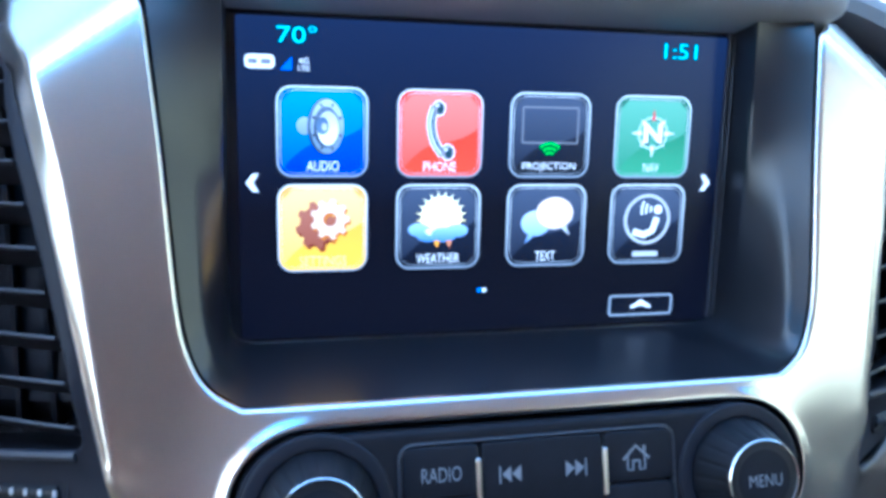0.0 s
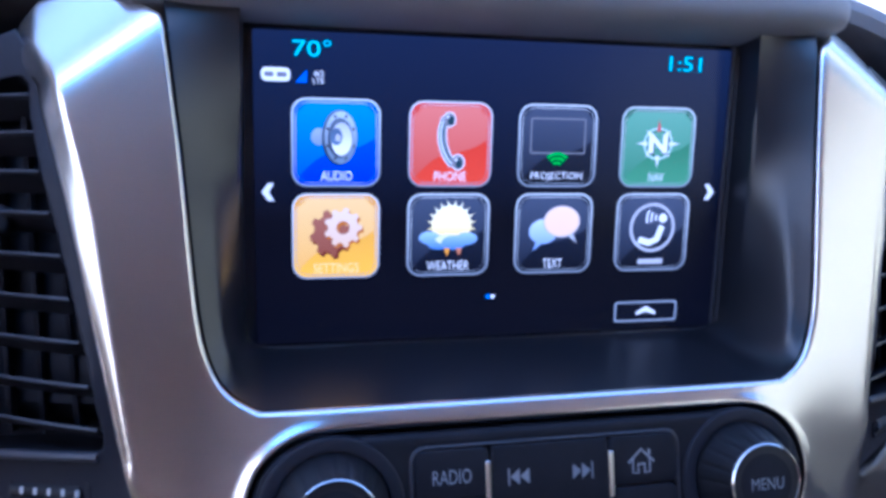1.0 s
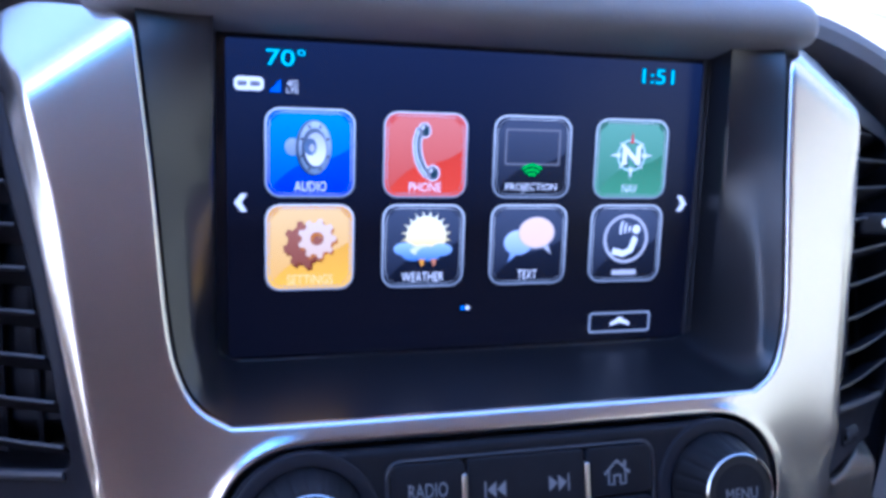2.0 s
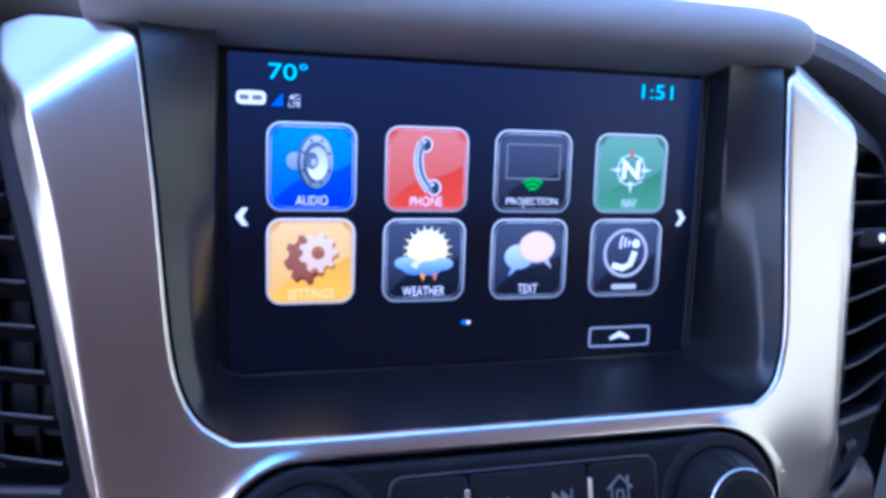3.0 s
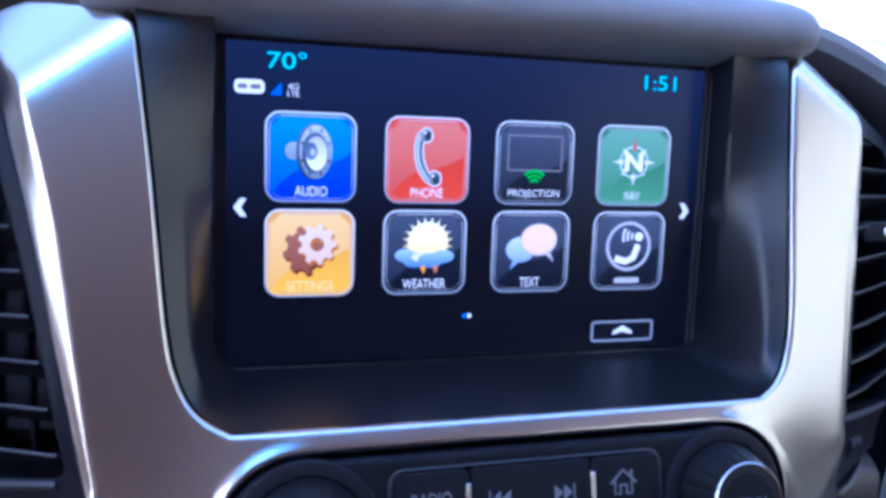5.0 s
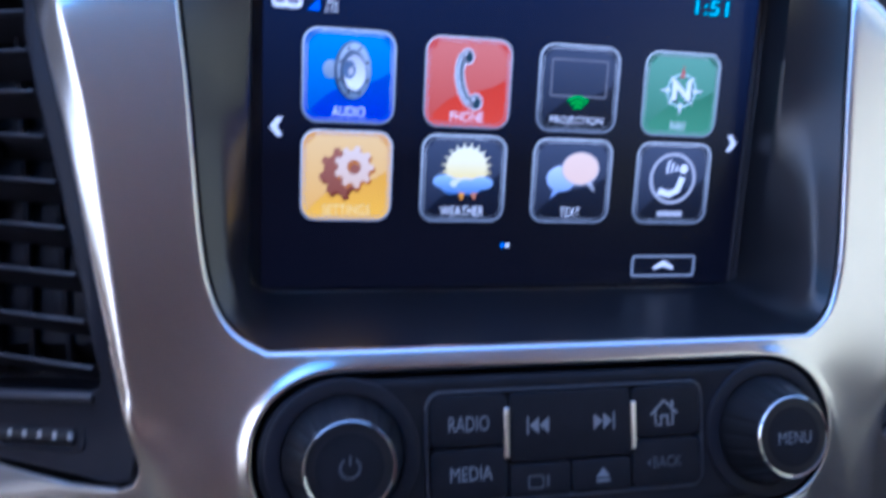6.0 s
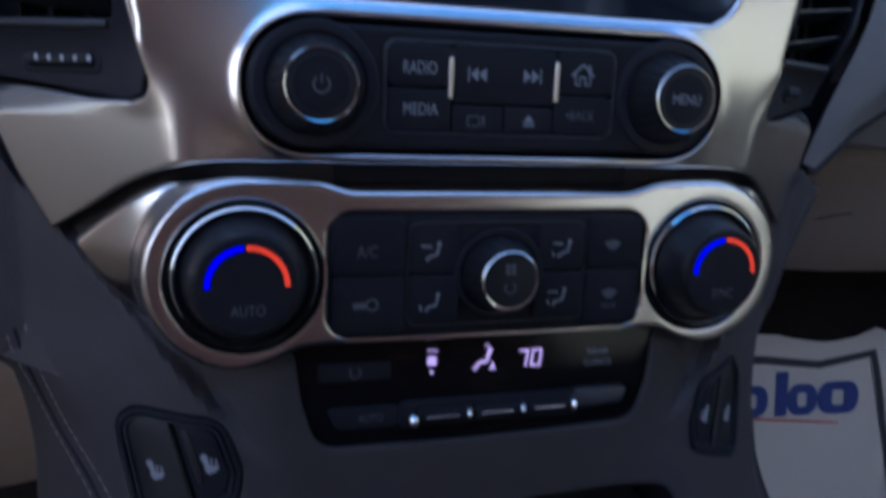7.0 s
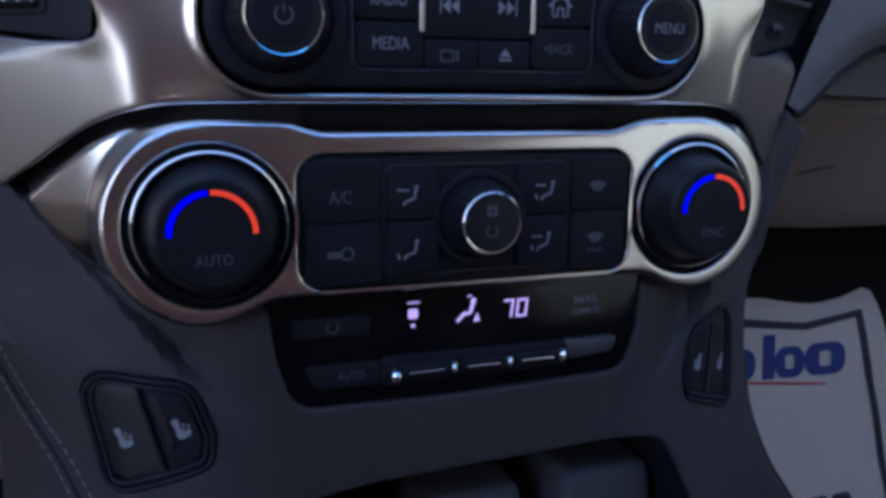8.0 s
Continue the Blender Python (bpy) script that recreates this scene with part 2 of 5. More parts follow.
def tube(line, r, seg=8):
    """A round bar along a line of points in space."""
    bm = bmesh.new()
    n, last = len(line), None
    up = Vector((0.3, 0.2, 1)).normalized()
    for i in range(n):
        d = (Vector(line[min(n - 1, i + 1)]) - Vector(line[max(0, i - 1)])).normalized()
        s = d.cross(up).normalized()
        t = d.cross(s)
        ring = [bm.verts.new(Vector(line[i]) + (s * math.cos(2 * math.pi * k / seg) + t * math.sin(2 * math.pi * k / seg)) * r) for k in range(seg)]
        if last:
            for k in range(seg):
                bm.faces.new((last[k - 1], last[k], ring[k], ring[k - 1]))
        else:
            bm.faces.new(ring[::-1])
        last = ring
    bm.faces.new(last)
    return bm


def sheet(rows, thick=0.0):
    """A skin over rows of points in space; thick: its depth, away from z."""
    bm = bmesh.new()
    grid = [[bm.verts.new(p) for p in row] for row in rows]
    for a, b in zip(grid, grid[1:]):
        for k in range(len(a) - 1):
            bm.faces.new((a[k], a[k + 1], b[k + 1], b[k]))
    bmesh.ops.recalc_face_normals(bm, faces=bm.faces)
    if thick:
        bmesh.ops.solidify(bm, geom=bm.faces[:], thickness=thick)
    return bm


def joined(*bms):
    whole = bmesh.new()
    for b in bms:
        me = bpy.data.meshes.new("tmp")
        b.to_mesh(me)
        whole.from_mesh(me)
        bpy.data.meshes.remove(me)
    return whole


def moved(bm, x=0, y=0, z=0, turn=0.0, size=1.0):
    bm.transform(Matrix.Translation((x, y, z)) @ Matrix.Rotation(radians(turn), 4, "Z") @ Matrix.Scale(size, 4))
    return bm


def draped(bm, height):
    """Lifts the mesh by height(x, y)."""
    for v in bm.verts:
        v.co.z += height(v.co.x, v.co.y)
    return bm


def words(body, cx, cy, w, h, z, lean=0.0, bold=0.0):
    """Lettering fitted to a box about cx, cy, in the built-in font."""
    cu = bpy.data.curves.new("words", "FONT")
    cu.body, cu.shear, cu.resolution_u, cu.offset = body, lean, 3, bold
    ob = bpy.data.objects.new("words", cu)
    scene.collection.objects.link(ob)
    me = bpy.data.meshes.new_from_object(ob.evaluated_get(bpy.context.evaluated_depsgraph_get()))
    bpy.data.objects.remove(ob)
    bm = bmesh.new()
    bm.from_mesh(me)
    bpy.data.meshes.remove(me)
    xs, ys = [v.co.x for v in bm.verts], [v.co.y for v in bm.verts]
    x0, x1, y0, y1 = min(xs), max(xs), min(ys), max(ys)
    for v in bm.verts:
        v.co = (cx + ((v.co.x - x0) / (x1 - x0) - 0.5) * w, cy + ((v.co.y - y0) / (y1 - y0) - 0.5) * h, z)
    return bm


def put(name, bm, mat, sharp=32.0):
    for v in bm.verts:
        v.co *= 0.001
    bm.normal_update()
    for f in bm.faces:
        f.smooth = True
    for e in bm.edges:
        if len(e.link_faces) == 2 and e.calc_face_angle(0) > radians(sharp):
            e.smooth = False
    me = bpy.data.meshes.new(name)
    bm.to_mesh(me)
    bm.free()
    me.materials.append(mat)
    return new(name, me)


def part(name, bm, mat, parent, label="", sharp=32.0):
    """One mesh under a thing or under a part of it; bm is drawn in the thing's frame of reference."""
    at = Vector(parent.get("origin", (0, 0, 0)))
    for v in bm.verts:
        v.co -= at
    ob = put(name, bm, mat, sharp)
    ob.parent = parent
    ob["origin"] = tuple(at)
    return tagged(ob, label)


def thing(name, base, at, label, category, group="", kind=""):
    """An empty at its base, in the frame of reference base."""
    ob = new(name)
    ob.empty_display_size = 0.02
    ob.matrix_world = base @ Matrix.Translation(Vector(at) * 0.001)
    ob["origin"] = tuple(float(c) for c in at)
    return tagged(ob, label, category, group, kind)


def solo(name, bm, mat, base, label, category="", group="", kind="", sharp=32.0):
    """A thing of a single mesh."""
    ob = put(name, bm, mat, sharp)
    ob.matrix_world = base
    return tagged(ob, label, category, group, kind)


def ease(x, a, b):
    t = min(1.0, max(0.0, (x - a) / (b - a)))
    return t * t * (3 - 2 * t)


def mirrored(line):
    """The right half of an outline, from top to bottom, closed by its mirror image."""
    return list(line) + [(-x, y) for x, y in reversed(line)]


# ---- the stack's surface: how far the trim stands out at x, y ----
def soft(x, r):
    """x where it is well over 0, else 0, with a round bend of about r."""
    return x if x > 30 * r else r * math.log1p(math.exp(x / r))


RIM_Y = (-80, -60, -40, -20, 0, 10, 20, 25, 30, 35, 45, 60)
RIM_X = (126.2, 130.0, 133.8, 137.6, 141.9, 144.6, 147.4, 148.7, 150.3, 153.3, 159, 163)


def pillar(a, y=10.0):
    """Flat, with a bright facet falling back to the vent, the deeper the higher up; the top rolls back and out."""
    rim = float(np.interp(y, RIM_Y, RIM_X))
    wide = float(np.interp(y, (-80, -60, -40, -12, 20), (2.8, 3.8, 5.0, 6.6, 7.0)))
    drop = float(np.interp(y, (-80, -60, -40, -20, 0, 10, 20, 30, 45), (3.4, 3.2, 3.0, 3.0, 4.2, 5.6, 7.8, 9.0, 5.0)))
    return 30 - drop / wide * soft(a - rim + wide, 0.6)


def wing(a):
    """The ends of the trim fold back below the vents."""
    return 30 - 0.7 * soft(a - 110, 2.2)


def capsule(x, y, half, level, r):
    return math.hypot(max(0.0, abs(x) - half), y - level) - r


def side_fold(a, y):
    """The side facet of the trim under the vents, past a crisp crease."""
    return 30 - 0.64 * soft(a - (116.0 + 0.168 * (y + 96.6)), 2.6)


def trim_height(x, y):
    a = abs(x)
    s = ease(-y, 82, 112)
    h = pillar(a, y) * (1 - s) + side_fold(a, y) * s
    d = capsule(x, y, 68, -98, 23)
    h += 3.2 * max(0.0, 1 - max(0.0, d + 1) / 5.5) ** 2 * ease(a, 62, 84) + 6.0 * max(0.0, 1 - max(0.0, d + 1) / 38) ** 2
    return h - 1.12 * soft((a - 131) * 0.624 + (y - 40) * 0.78 + 0.4, 2.6)


def climate_height(x, y):
    """A raised level bar with round ends about the dials; past it the pointed ends, with a ridge along each."""
    a = abs(x)
    w = 29 - 0.3 * soft(a - 113, 2) - 0.55 * soft(a - 125, 4)
    w -= (0.30 * soft(-y - 157, 0.8) + 0.35 * soft(-y - 170, 2.5)) * ease(a, 100, 118)
    b = 1 - ease(capsule(x, y, 90.5, -163.5, 0), 32.5, 38.5)
    return w + (37.6 - w) * b


EDGE_Y = (124, 138, 152, 173, 193, 203, 209, 218, 234, 250, 262, 277, 293, 314, 345)
EDGE_X = (168, 184, 178, 170, 163.5, 157, 150, 144.5, 140, 138.5, 140, 146, 156, 177, 212)


def cover_height(x, y):
    """The console cover: rolled back at both sides, and under the silver ends."""
    a = abs(x)
    bow = 0.0105 * (1 - 0.5 * ease(y, -262, -170)) if x < 0 else 0.0072 - 0.0022 * ease(-y, 230, 300)
    h = 32 - bow * max(0.0, a - 90) ** 2 + 0.2 * soft(-y - 228, 6) * ease(a, 60, 95)
    floor_z = -7 if x > 0 else -16
    low = 24 - 0.68 * soft(a - 111, 2.2)
    h += (min(h, max(low, floor_z)) - h) * ease(y, -238, -178) * ease(a, 86, 120)
    h += (floor_z + soft(h - floor_z, 2.0) - h) * ease(y, -215, -200)
    past = max(((a - 148) * 35 - (y + 155.4) * 30) / 46.1, ((a - 176.5) * 40 - (y + 113) * 19.5) / 44.5)
    past = min(past, math.hypot(max(0.0, a - 90.5), y + 163.5) - 34.0)
    h += (min(h, max(wing(a) - 12, h - 12)) - h) * (1 - ease(past, 0.0, 4.6 if x < 0 else 2.8)) * ease(a, 78, 114)
    return h - 10 * ease(y, -198, -186) * (1 - ease(a, 100, 120))


# ---- the place round the stack ----
ground_bm = bmesh.new()
bmesh.ops.create_grid(ground_bm, x_segments=8, y_segments=8, size=400000)
ground = solo("ground", moved(ground_bm, 0, 0, -520), GROUND, pose(0, 0, 0), "worn concrete ground outside the car", "ground", kind="structure")


def slab(x0, y0, z0, x1, y1, z1):
    bm = bmesh.new()
    bmesh.ops.create_cube(bm, size=1.0)
    for v in bm.verts:
        v.co = ((x0 if v.co.x < 0 else x1) * 1000, (y0 if v.co.y < 0 else y1) * 1000, (z0 if v.co.z < 0 else z1) * 1000)
    bmesh.ops.bevel(bm, geom=bm.edges[:], offset=8, segments=2, affect="EDGES")
    return bm


HERE = pose(0, 0, 0)
solo("toe_board", slab(0.1, -0.2, -0.03, 0.8, 0.5, 0.0), CARPET, pose(0, -0.04, 0.003, 35, 0, 0), "dark carpeted slope of the passenger footwell", "floor", kind="structure")
solo("floor", slab(-0.85, -2.3, -0.17, 0.85, 0.62, -0.12), CARPET, HERE, "dark carpeted floor of the car's cabin", "floor", kind="structure")
solo("wall_front", slab(-0.85, 0.6, -0.17, 0.85, 0.66, 0.36), CARPET, HERE, "dark carpeted bulkhead under the dashboard", "wall", kind="structure")
solo("ceiling", slab(-0.86, -2.36, 1.145, 0.86, -0.41, 1.175), ROOF, HERE, "light cloth headliner of the cabin", "ceiling", kind="structure")
solo("wall_left", slab(-0.86, -2.3, -0.17, -0.8, 0.66, 0.465), TAN, HERE, "lower side of the cabin, unseen, golden tan for a sunlit reflection", "wall", kind="structure")
solo("wall_right_rear", slab(0.8, -2.3, 0.43, 0.86, -0.32, 0.69), BEIGE, HERE, "beige sill of the passenger's door", "wall", kind="structure")
solo("wall_right", slab(0.8, -2.3, -0.17, 0.86, 0.66, 0.42), BEIGE, HERE, "beige lower side of the cabin", "wall", kind="structure")
# added blocker that keeps left window light off the console
solo("wall_front_left", slab(-0.86, -0.2, 0.475, -0.8, 0.66, 1.0), BEIGE, HERE, "beige wall beside the windscreen, unseen, added to shade the console", "wall", kind="structure")
# added where rear windows would be, to cut light and tint reflections
solo("wall_rear_left", slab(-0.86, -2.3, 0.475, -0.8, -0.72, 1.14), ROSE, HERE, "rose-beige wall behind the front seats, unseen, added to block window light", "wall", kind="structure")
solo("wall_rear_right", slab(0.8, -2.3, 0.70, 0.86, -1.75, 1.14), ROSE, HERE, "rose-beige wall behind the front seats, unseen, added to block window light", "wall", kind="structure")
# full height with no rear window, added to darken the trim's reflections
solo("wall_back", slab(-0.8, -2.36, -0.17, 0.8, -2.3, 1.13), ROSE, HERE, "rose-beige wall closing the cabin, unseen, added for the trim's reflections", "wall", kind="structure")

# unseen wall added so that the right pillar reflects warm cream
solo("reflected_wall", slab(6.0, -16.0, -0.52, 6.3, 0.6, 6.0), REFLECTOR, HERE, "cream wall beside the car, unseen, added for reflections in the trim", "wall", kind="structure")
solo("bonnet", sheet([[(x, y, z - abs(x / 800) ** 3 * 60) for x in range(-900, 901, 150)] for y, z in ((700, 392), (760, 402), (1100, 402), (1600, 396), (2200, 380), (2480, 350), (2560, 270), (2570, -100))], 3), PAINT, HERE, "white painted bonnet of the car in the sun", "bonnet")

# windscreen with a blue shade band along its top
def glass(name, tint, gloss=0.04):
    m = bpy.data.materials.new(name)
    m.use_nodes = True
    n, l = m.node_tree.nodes, m.node_tree.links
    n.remove(n["Principled BSDF"])
    clear, shine, mix = n.new("ShaderNodeBsdfTransparent"), n.new("ShaderNodeBsdfGlossy"), n.new("ShaderNodeMixShader")
    clear.inputs["Color"].default_value = (*tint, 1)
    shine.inputs["Roughness"].default_value = 0.02
    mix.inputs["Fac"].default_value = gloss
    l.new(clear.outputs[0], mix.inputs[1])
    l.new(shine.outputs[0], mix.inputs[2])
    l.new(mix.outputs[0], n["Material Output"].inputs["Surface"])
    return m


def screen_rows(y0, y1):
    return [[(x, y + 60 * (abs(x) / 780) ** 2 * -1, 1140 - (y + 410) * 0.59 - 30 * (abs(x) / 780) ** 2) for x in range(-780, 781, 120)] for y in np.linspace(y0, y1, 9).tolist()]


windscreen = thing("windscreen", HERE, (0, 100, 800), "clear raked windscreen with a blue shade band along its top edge", "windscreen")
part("pane", sheet(screen_rows(-200, 660)), glass("clear_glass", (0.93, 0.95, 0.95)), windscreen, "clear glass")
part("shade_band", sheet(screen_rows(-408, -202)), glass("blue_tinted_glass", (0.14, 0.40, 0.70)), windscreen, "blue tinted glass")

# dark body behind the trim
back = solid(rounded(mirrored([(40, 60), (150, 58), (190, 0), (204, -60), (193, -112), (188, -130), (160, -165), (110, -215), (40, -235)]), 6), -30, -14, 0.5,
             [box(-101, -57, 101, 54, 5)], step=8)
solo("stack_body", draped(back, lambda x, y: max(-12, min(22, wing(abs(x)) - 8) - 2) if y < -70 else min(10, pillar(abs(x)) - 16)), BLACK, STACK, "black plastic body behind the silver trim", "dashboard", kind="structure")


# ---- silver trim ----
right_edge = smooth_line([(150.3, 30), (147.4, 20), (141.9, 0), (137.6, -20), (133.8, -40), (130.0, -60), (126.2, -80), (122.9, -91), (120.8, -98)], 3)
upper = [(113.2, 49.5), (118, 53), (127, 57.5), (137, 62), (147, 65.5), (156, 64), (162, 57), (162, 48), (158, 40), (154, 35), *right_edge, (120.8, -100.5), (122.2, -103.6), (126, -105.2), (140, -104.8), (153, -102.8), (165, -100.4), (179, -97.6), (180, -101), (176.5, -113), (172, -124), (169, -131), (165.5, -137.5), (161.5, -145),
         (157, -153)]
lower = smooth_line([(157, -153), (146.3, -145.8), (130.5, -134.7), (118.8, -128.8), (105, -125.4), (88, -124.6)], 4)
opening = smooth_line([(87, -68.2), (94, -64.2), (98.6, -58.9), (101.6, -51.5), (103.3, -43.6), (105, -29), (108.1, 7.4), (112.2, 46.4)], 4)
half = [*opening, *upper, *lower[1:]]
outline = mirrored(half)
RADIO_HOLE = rounded([(-91.3, -75.4), (-91.3, -120.6), (91.3, -120.6), (91.3, -75.4)], 21.5, 12)
trim = thing("centre_trim", STACK, (0, -100, 25), "satin silver trim framing the screen and the radio keys", "trim")
part("trim_frame", draped(solid(outline, -5, 0, 1.7, [RADIO_HOLE], 5, 2.2, 1.3), trim_height), SILVER, trim, sharp=75)

CLIMATE_HOLE = box(-62.5, -187, 62.5, -141, 9, 8)
KNOB = 27.0
edge = [(46, -133.4), (54, -133.2), (60, -131.6), (67, -129.6), (80, -128.4), (96, -128.8), (110, -131), (123, -135.5), (136.4, -145), (144.5, -152), (148, -155.4),
        (146.5, -160), (139, -169.5), (129.5, -179.5), (118, -190.5), (106, -195.3), (93, -197), (82, -194.5), (72, -190), (62, -189.2)]
climate_outline = mirrored(smooth_line(edge, 3))
lower_trim = thing("climate_trim", STACK, (0, -165, 25), "satin silver trim with pointed ends round the climate controls", "trim")
part("trim_frame", draped(solid(climate_outline, -6, 0, 2.2, [CLIMATE_HOLE, disc(-90.5, -163.5, KNOB, 56), disc(90.5, -163.5, KNOB, 56)], 4, 1.2, 1.3), climate_height), SILVER, lower_trim, sharp=75)
part("shadow_gap", draped(solid(box(-59, -133, 59, -124, 2), -4, 0, 0.5), lambda x, y: 24), BLACK, lower_trim, "black slot between the two silver trims")

# ---- the hooded screen ----
C13, S13 = math.cos(radians(13.22)), math.sin(radians(13.22))


def on_screen(x, y, z=0.0):
    return (x, y * C13 - z * S13, y * S13 + z * C13)


hood = thing("screen_hood", STACK, (0, 60, 0), "dark grey padded hood over the recessed screen", "hood")


def spread(line, n):
    """The same line with n evenly spaced points."""
    p = np.array(line, float)
    run = np.concatenate(([0], np.cumsum(np.linalg.norm(np.diff(p, axis=0), axis=1))))
    at = np.linspace(0, run[-1], n)
    return [tuple(float(np.interp(q, run, p[:, k])) for k in range(p.shape[1])) for q in at]


rim_line = [(x - 0.8, y) for x, y in reversed(opening)]
side = [(112.6, 54)] + [p for p in rim_line if p[1] > -44]
turn = [side[-1]] + [p for p in rim_line if p[1] <= -44]
rim_half = spread(side, 16)[:-1] + spread(turn, 14)[:-1] + spread([turn[-1], (0, -68.8)], 10)
lip_half = (spread([(90.6, 58, 13), (91, 34, 13), (91.3, 10, 12.6), (91.8, -20, 11), (91.8, -36, 9.5)], 16)[:-1]
            + spread(smooth_line([(91.8, -36, 9.5), (91.6, -46, 6.0), (89.4, -52.6, 2.2), (83, -54.6, 0.6)], 5), 14)[:-1] + spread([(83, -54.6, 0.6), (0, -55, 0.2)], 10))
rim_row = [(x, y, trim_height(x, y) - 1.6) for x, y in rim_half]
lip_row = [on_screen(*p) for p in lip_half]
wall_rows = []
for f in (0.0, 0.05, 0.12, 0.2, 0.3, 0.4, 0.47, 0.54, 0.62, 0.7, 0.78, 0.86, 0.93, 1.0):
    row = []
    for a, b in zip(rim_row, lip_row):
        k = 0.72 * abs(a[0] - b[0]) / (a[2] - b[2])                             # the lower sides leave the rim at a shallow angle
        w = ease(-a[1], -20, 25) * ease(a[0], 88, 100) * (k < 0.9)
        fall = f * (1 - w) + w * (k * f + (1 - k) * (max(0.0, f - 0.42) / 0.58) ** 1.7)
        row.append((a[0] + (b[0] - a[0]) * f, a[1] + (b[1] - a[1]) * f, a[2] + (b[2] - a[2]) * fall - 0.6 * math.sin(math.pi * f)))
    wall_rows.append(row + [(-x, y, z) for x, y, z in reversed(row[:-1])])
for drop in (0.8, 4.0, 13.6):
    row = [on_screen(x - 0.06 * drop, y + 0.05 * drop * ease(-y, 30, 50), max(-0.4, z - drop)) for x, y, z in lip_half]
    wall_rows.append(row + [(-x, y, z) for x, y, z in reversed(row[:-1])])
part("recess_wall", sheet(wall_rows), RECESS, hood, "dark grained wall of the recess round the screen", sharp=60)
rows = []
for i in range(61):
    u = -129 * math.cos(math.pi * i / 60)
    e = math.sqrt(max(0.0, 1 - (abs(u) / 129.5) ** 10))
    prof = [(54, -20), (53.5, 5), (53, 18), (53.3, 27), (55.2, 33.5), (59, 37.6), (64, 39), (69, 37.2), (73.5, 31.5), (76.5, 22), (78.5, 9), (81, -15), (86, -60), (94, -160), (102, -330)]
    prof = smooth_line(prof, 3)
    rows.append([(u, 65 + (v - 65) * (0.35 + 0.65 * e), min(w, 20) + max(0, w - 20) * e) for v, w in prof])
part("brow", sheet(rows), HOOD, hood, "grained vinyl brow, the skylight and glare on it painted as paler grey")


# ---- touchscreen ----
def colour(r, g, b, k=1.0):
    c = srgb(r, g, b)
    return tuple(x * k for x in c[:3]) + (1,)


# upper colour stands in for the bluish reflection on the glass
LCD = lit("lit_navy_display_haze", colour(0.028, 0.032, 0.068), 1.0, colour(0.12, 0.165, 0.28), -10, 80, 0.22)
FRAME = lit("icon_silver_line", colour(0.58, 0.61, 0.66), 1.0, colour(0.85, 0.87, 0.89))
WHITE = lit("lit_white", colour(0.93, 0.93, 0.95))
CYAN = lit("lit_cyan", colour(0.12, 0.86, 0.93))
DARKFACE = lit("icon_black_face", colour(0.05, 0.06, 0.10), 1.0, colour(0.12, 0.15, 0.23))
screen = thing("touchscreen", SCREEN, (0, 0, 0), "lit touchscreen with eight app icons, set back under a hood", "screen")
part("bezel", solid(box(-92, -56, 92, 59, 2), -4, -0.5, 0.4), SMOKED, screen, "glossy black surround")
part("display", flat(box(-87, -53, 87.6, 53, 1), 0.0), LCD, screen, "dark navy lit display, reflected haze painted paler at its top")
for x in (88.2, 90.2):
    part("side_strip", solid(box(x - 0.35, -52, x + 0.35, 56, 0.3), -0.5, 1.2, 0.3), SLAT, screen, "thin raised line beside the display")


def centred(ob, cx, cy):
    """Moves the mesh's own origin to cx, cy, so that its shading runs from there."""
    for v in ob.data.vertices:
        v.co.x -= cx / 1000
        v.co.y -= cy / 1000
    ob.location = (cx / 1000, cy / 1000, 0)
    ob["origin"] = (cx, cy, 0)
    return ob


def icon(name, cx, cy, face, label):
    """A rounded key on the display with its double silver line; returns it."""
    tile = centred(part(name, moved(flat(box(-14.6, -14.2, 14.6, 14.6, 4.6), 0.12), cx, cy), face, screen, label), cx, cy)
    for r0, r1 in ((15.0, 14.4), (13.75, 13.5)):
        part("border", flat(box(cx - r0, cy - r0 + 0.4, cx + r0, cy + r0, 5.0), 0.3, [box(cx - r1, cy - r1 + 0.4, cx + r1, cy + r1, 4.4)]), FRAME, tile)
    return tile


def face_of(name, low, high):
    return lit(name, colour(*low), 1.0, colour(*high))


COLS, ROW1, ROW2 = (-59.8, -19.9, 20.0, 59.8), 16.5, -15.5


def tile_at(name, col, row, face, label, gloss):
    cx, cy = COLS[col], row
    tile = icon(name, cx, cy, face, label)
    sweep = [(-13.2, 10), (-10, 13.2), (10, 13.2), (13.2, 10), *smooth_line([(13.2, 2), (9, -0.5), (3, -2.5), (-4, -4), (-9, -7.5), (-13.2, -12)], 5)]
    part("sheen", flat([(cx + x, cy + y) for x, y in sweep], 0.2), gloss, tile, "lighter glossy sweep")
    return tile, cx, cy


def caption(tile, body, cx, cy, w, mat):
    part("caption", words(body, cx, cy - 10.9, w * 1.03, 3.3, 0.45), mat, tile, "white caption")


def gear(cx, cy, r, hole, teeth, z, squash=1.0, turn=0.0):
    loop = []
    for k in range(teeth):
        for f, rr in ((-0.30, 0.8), (-0.17, 1.0), (0.17, 1.0), (0.30, 0.8)):
            a = 2 * math.pi * (k + f) / teeth + turn
            loop.append((cx + r * rr * math.cos(a) * squash, cy + r * rr * math.sin(a)))
    return flat(loop, z, [disc(cx, cy, hole, 24)] if hole else ())


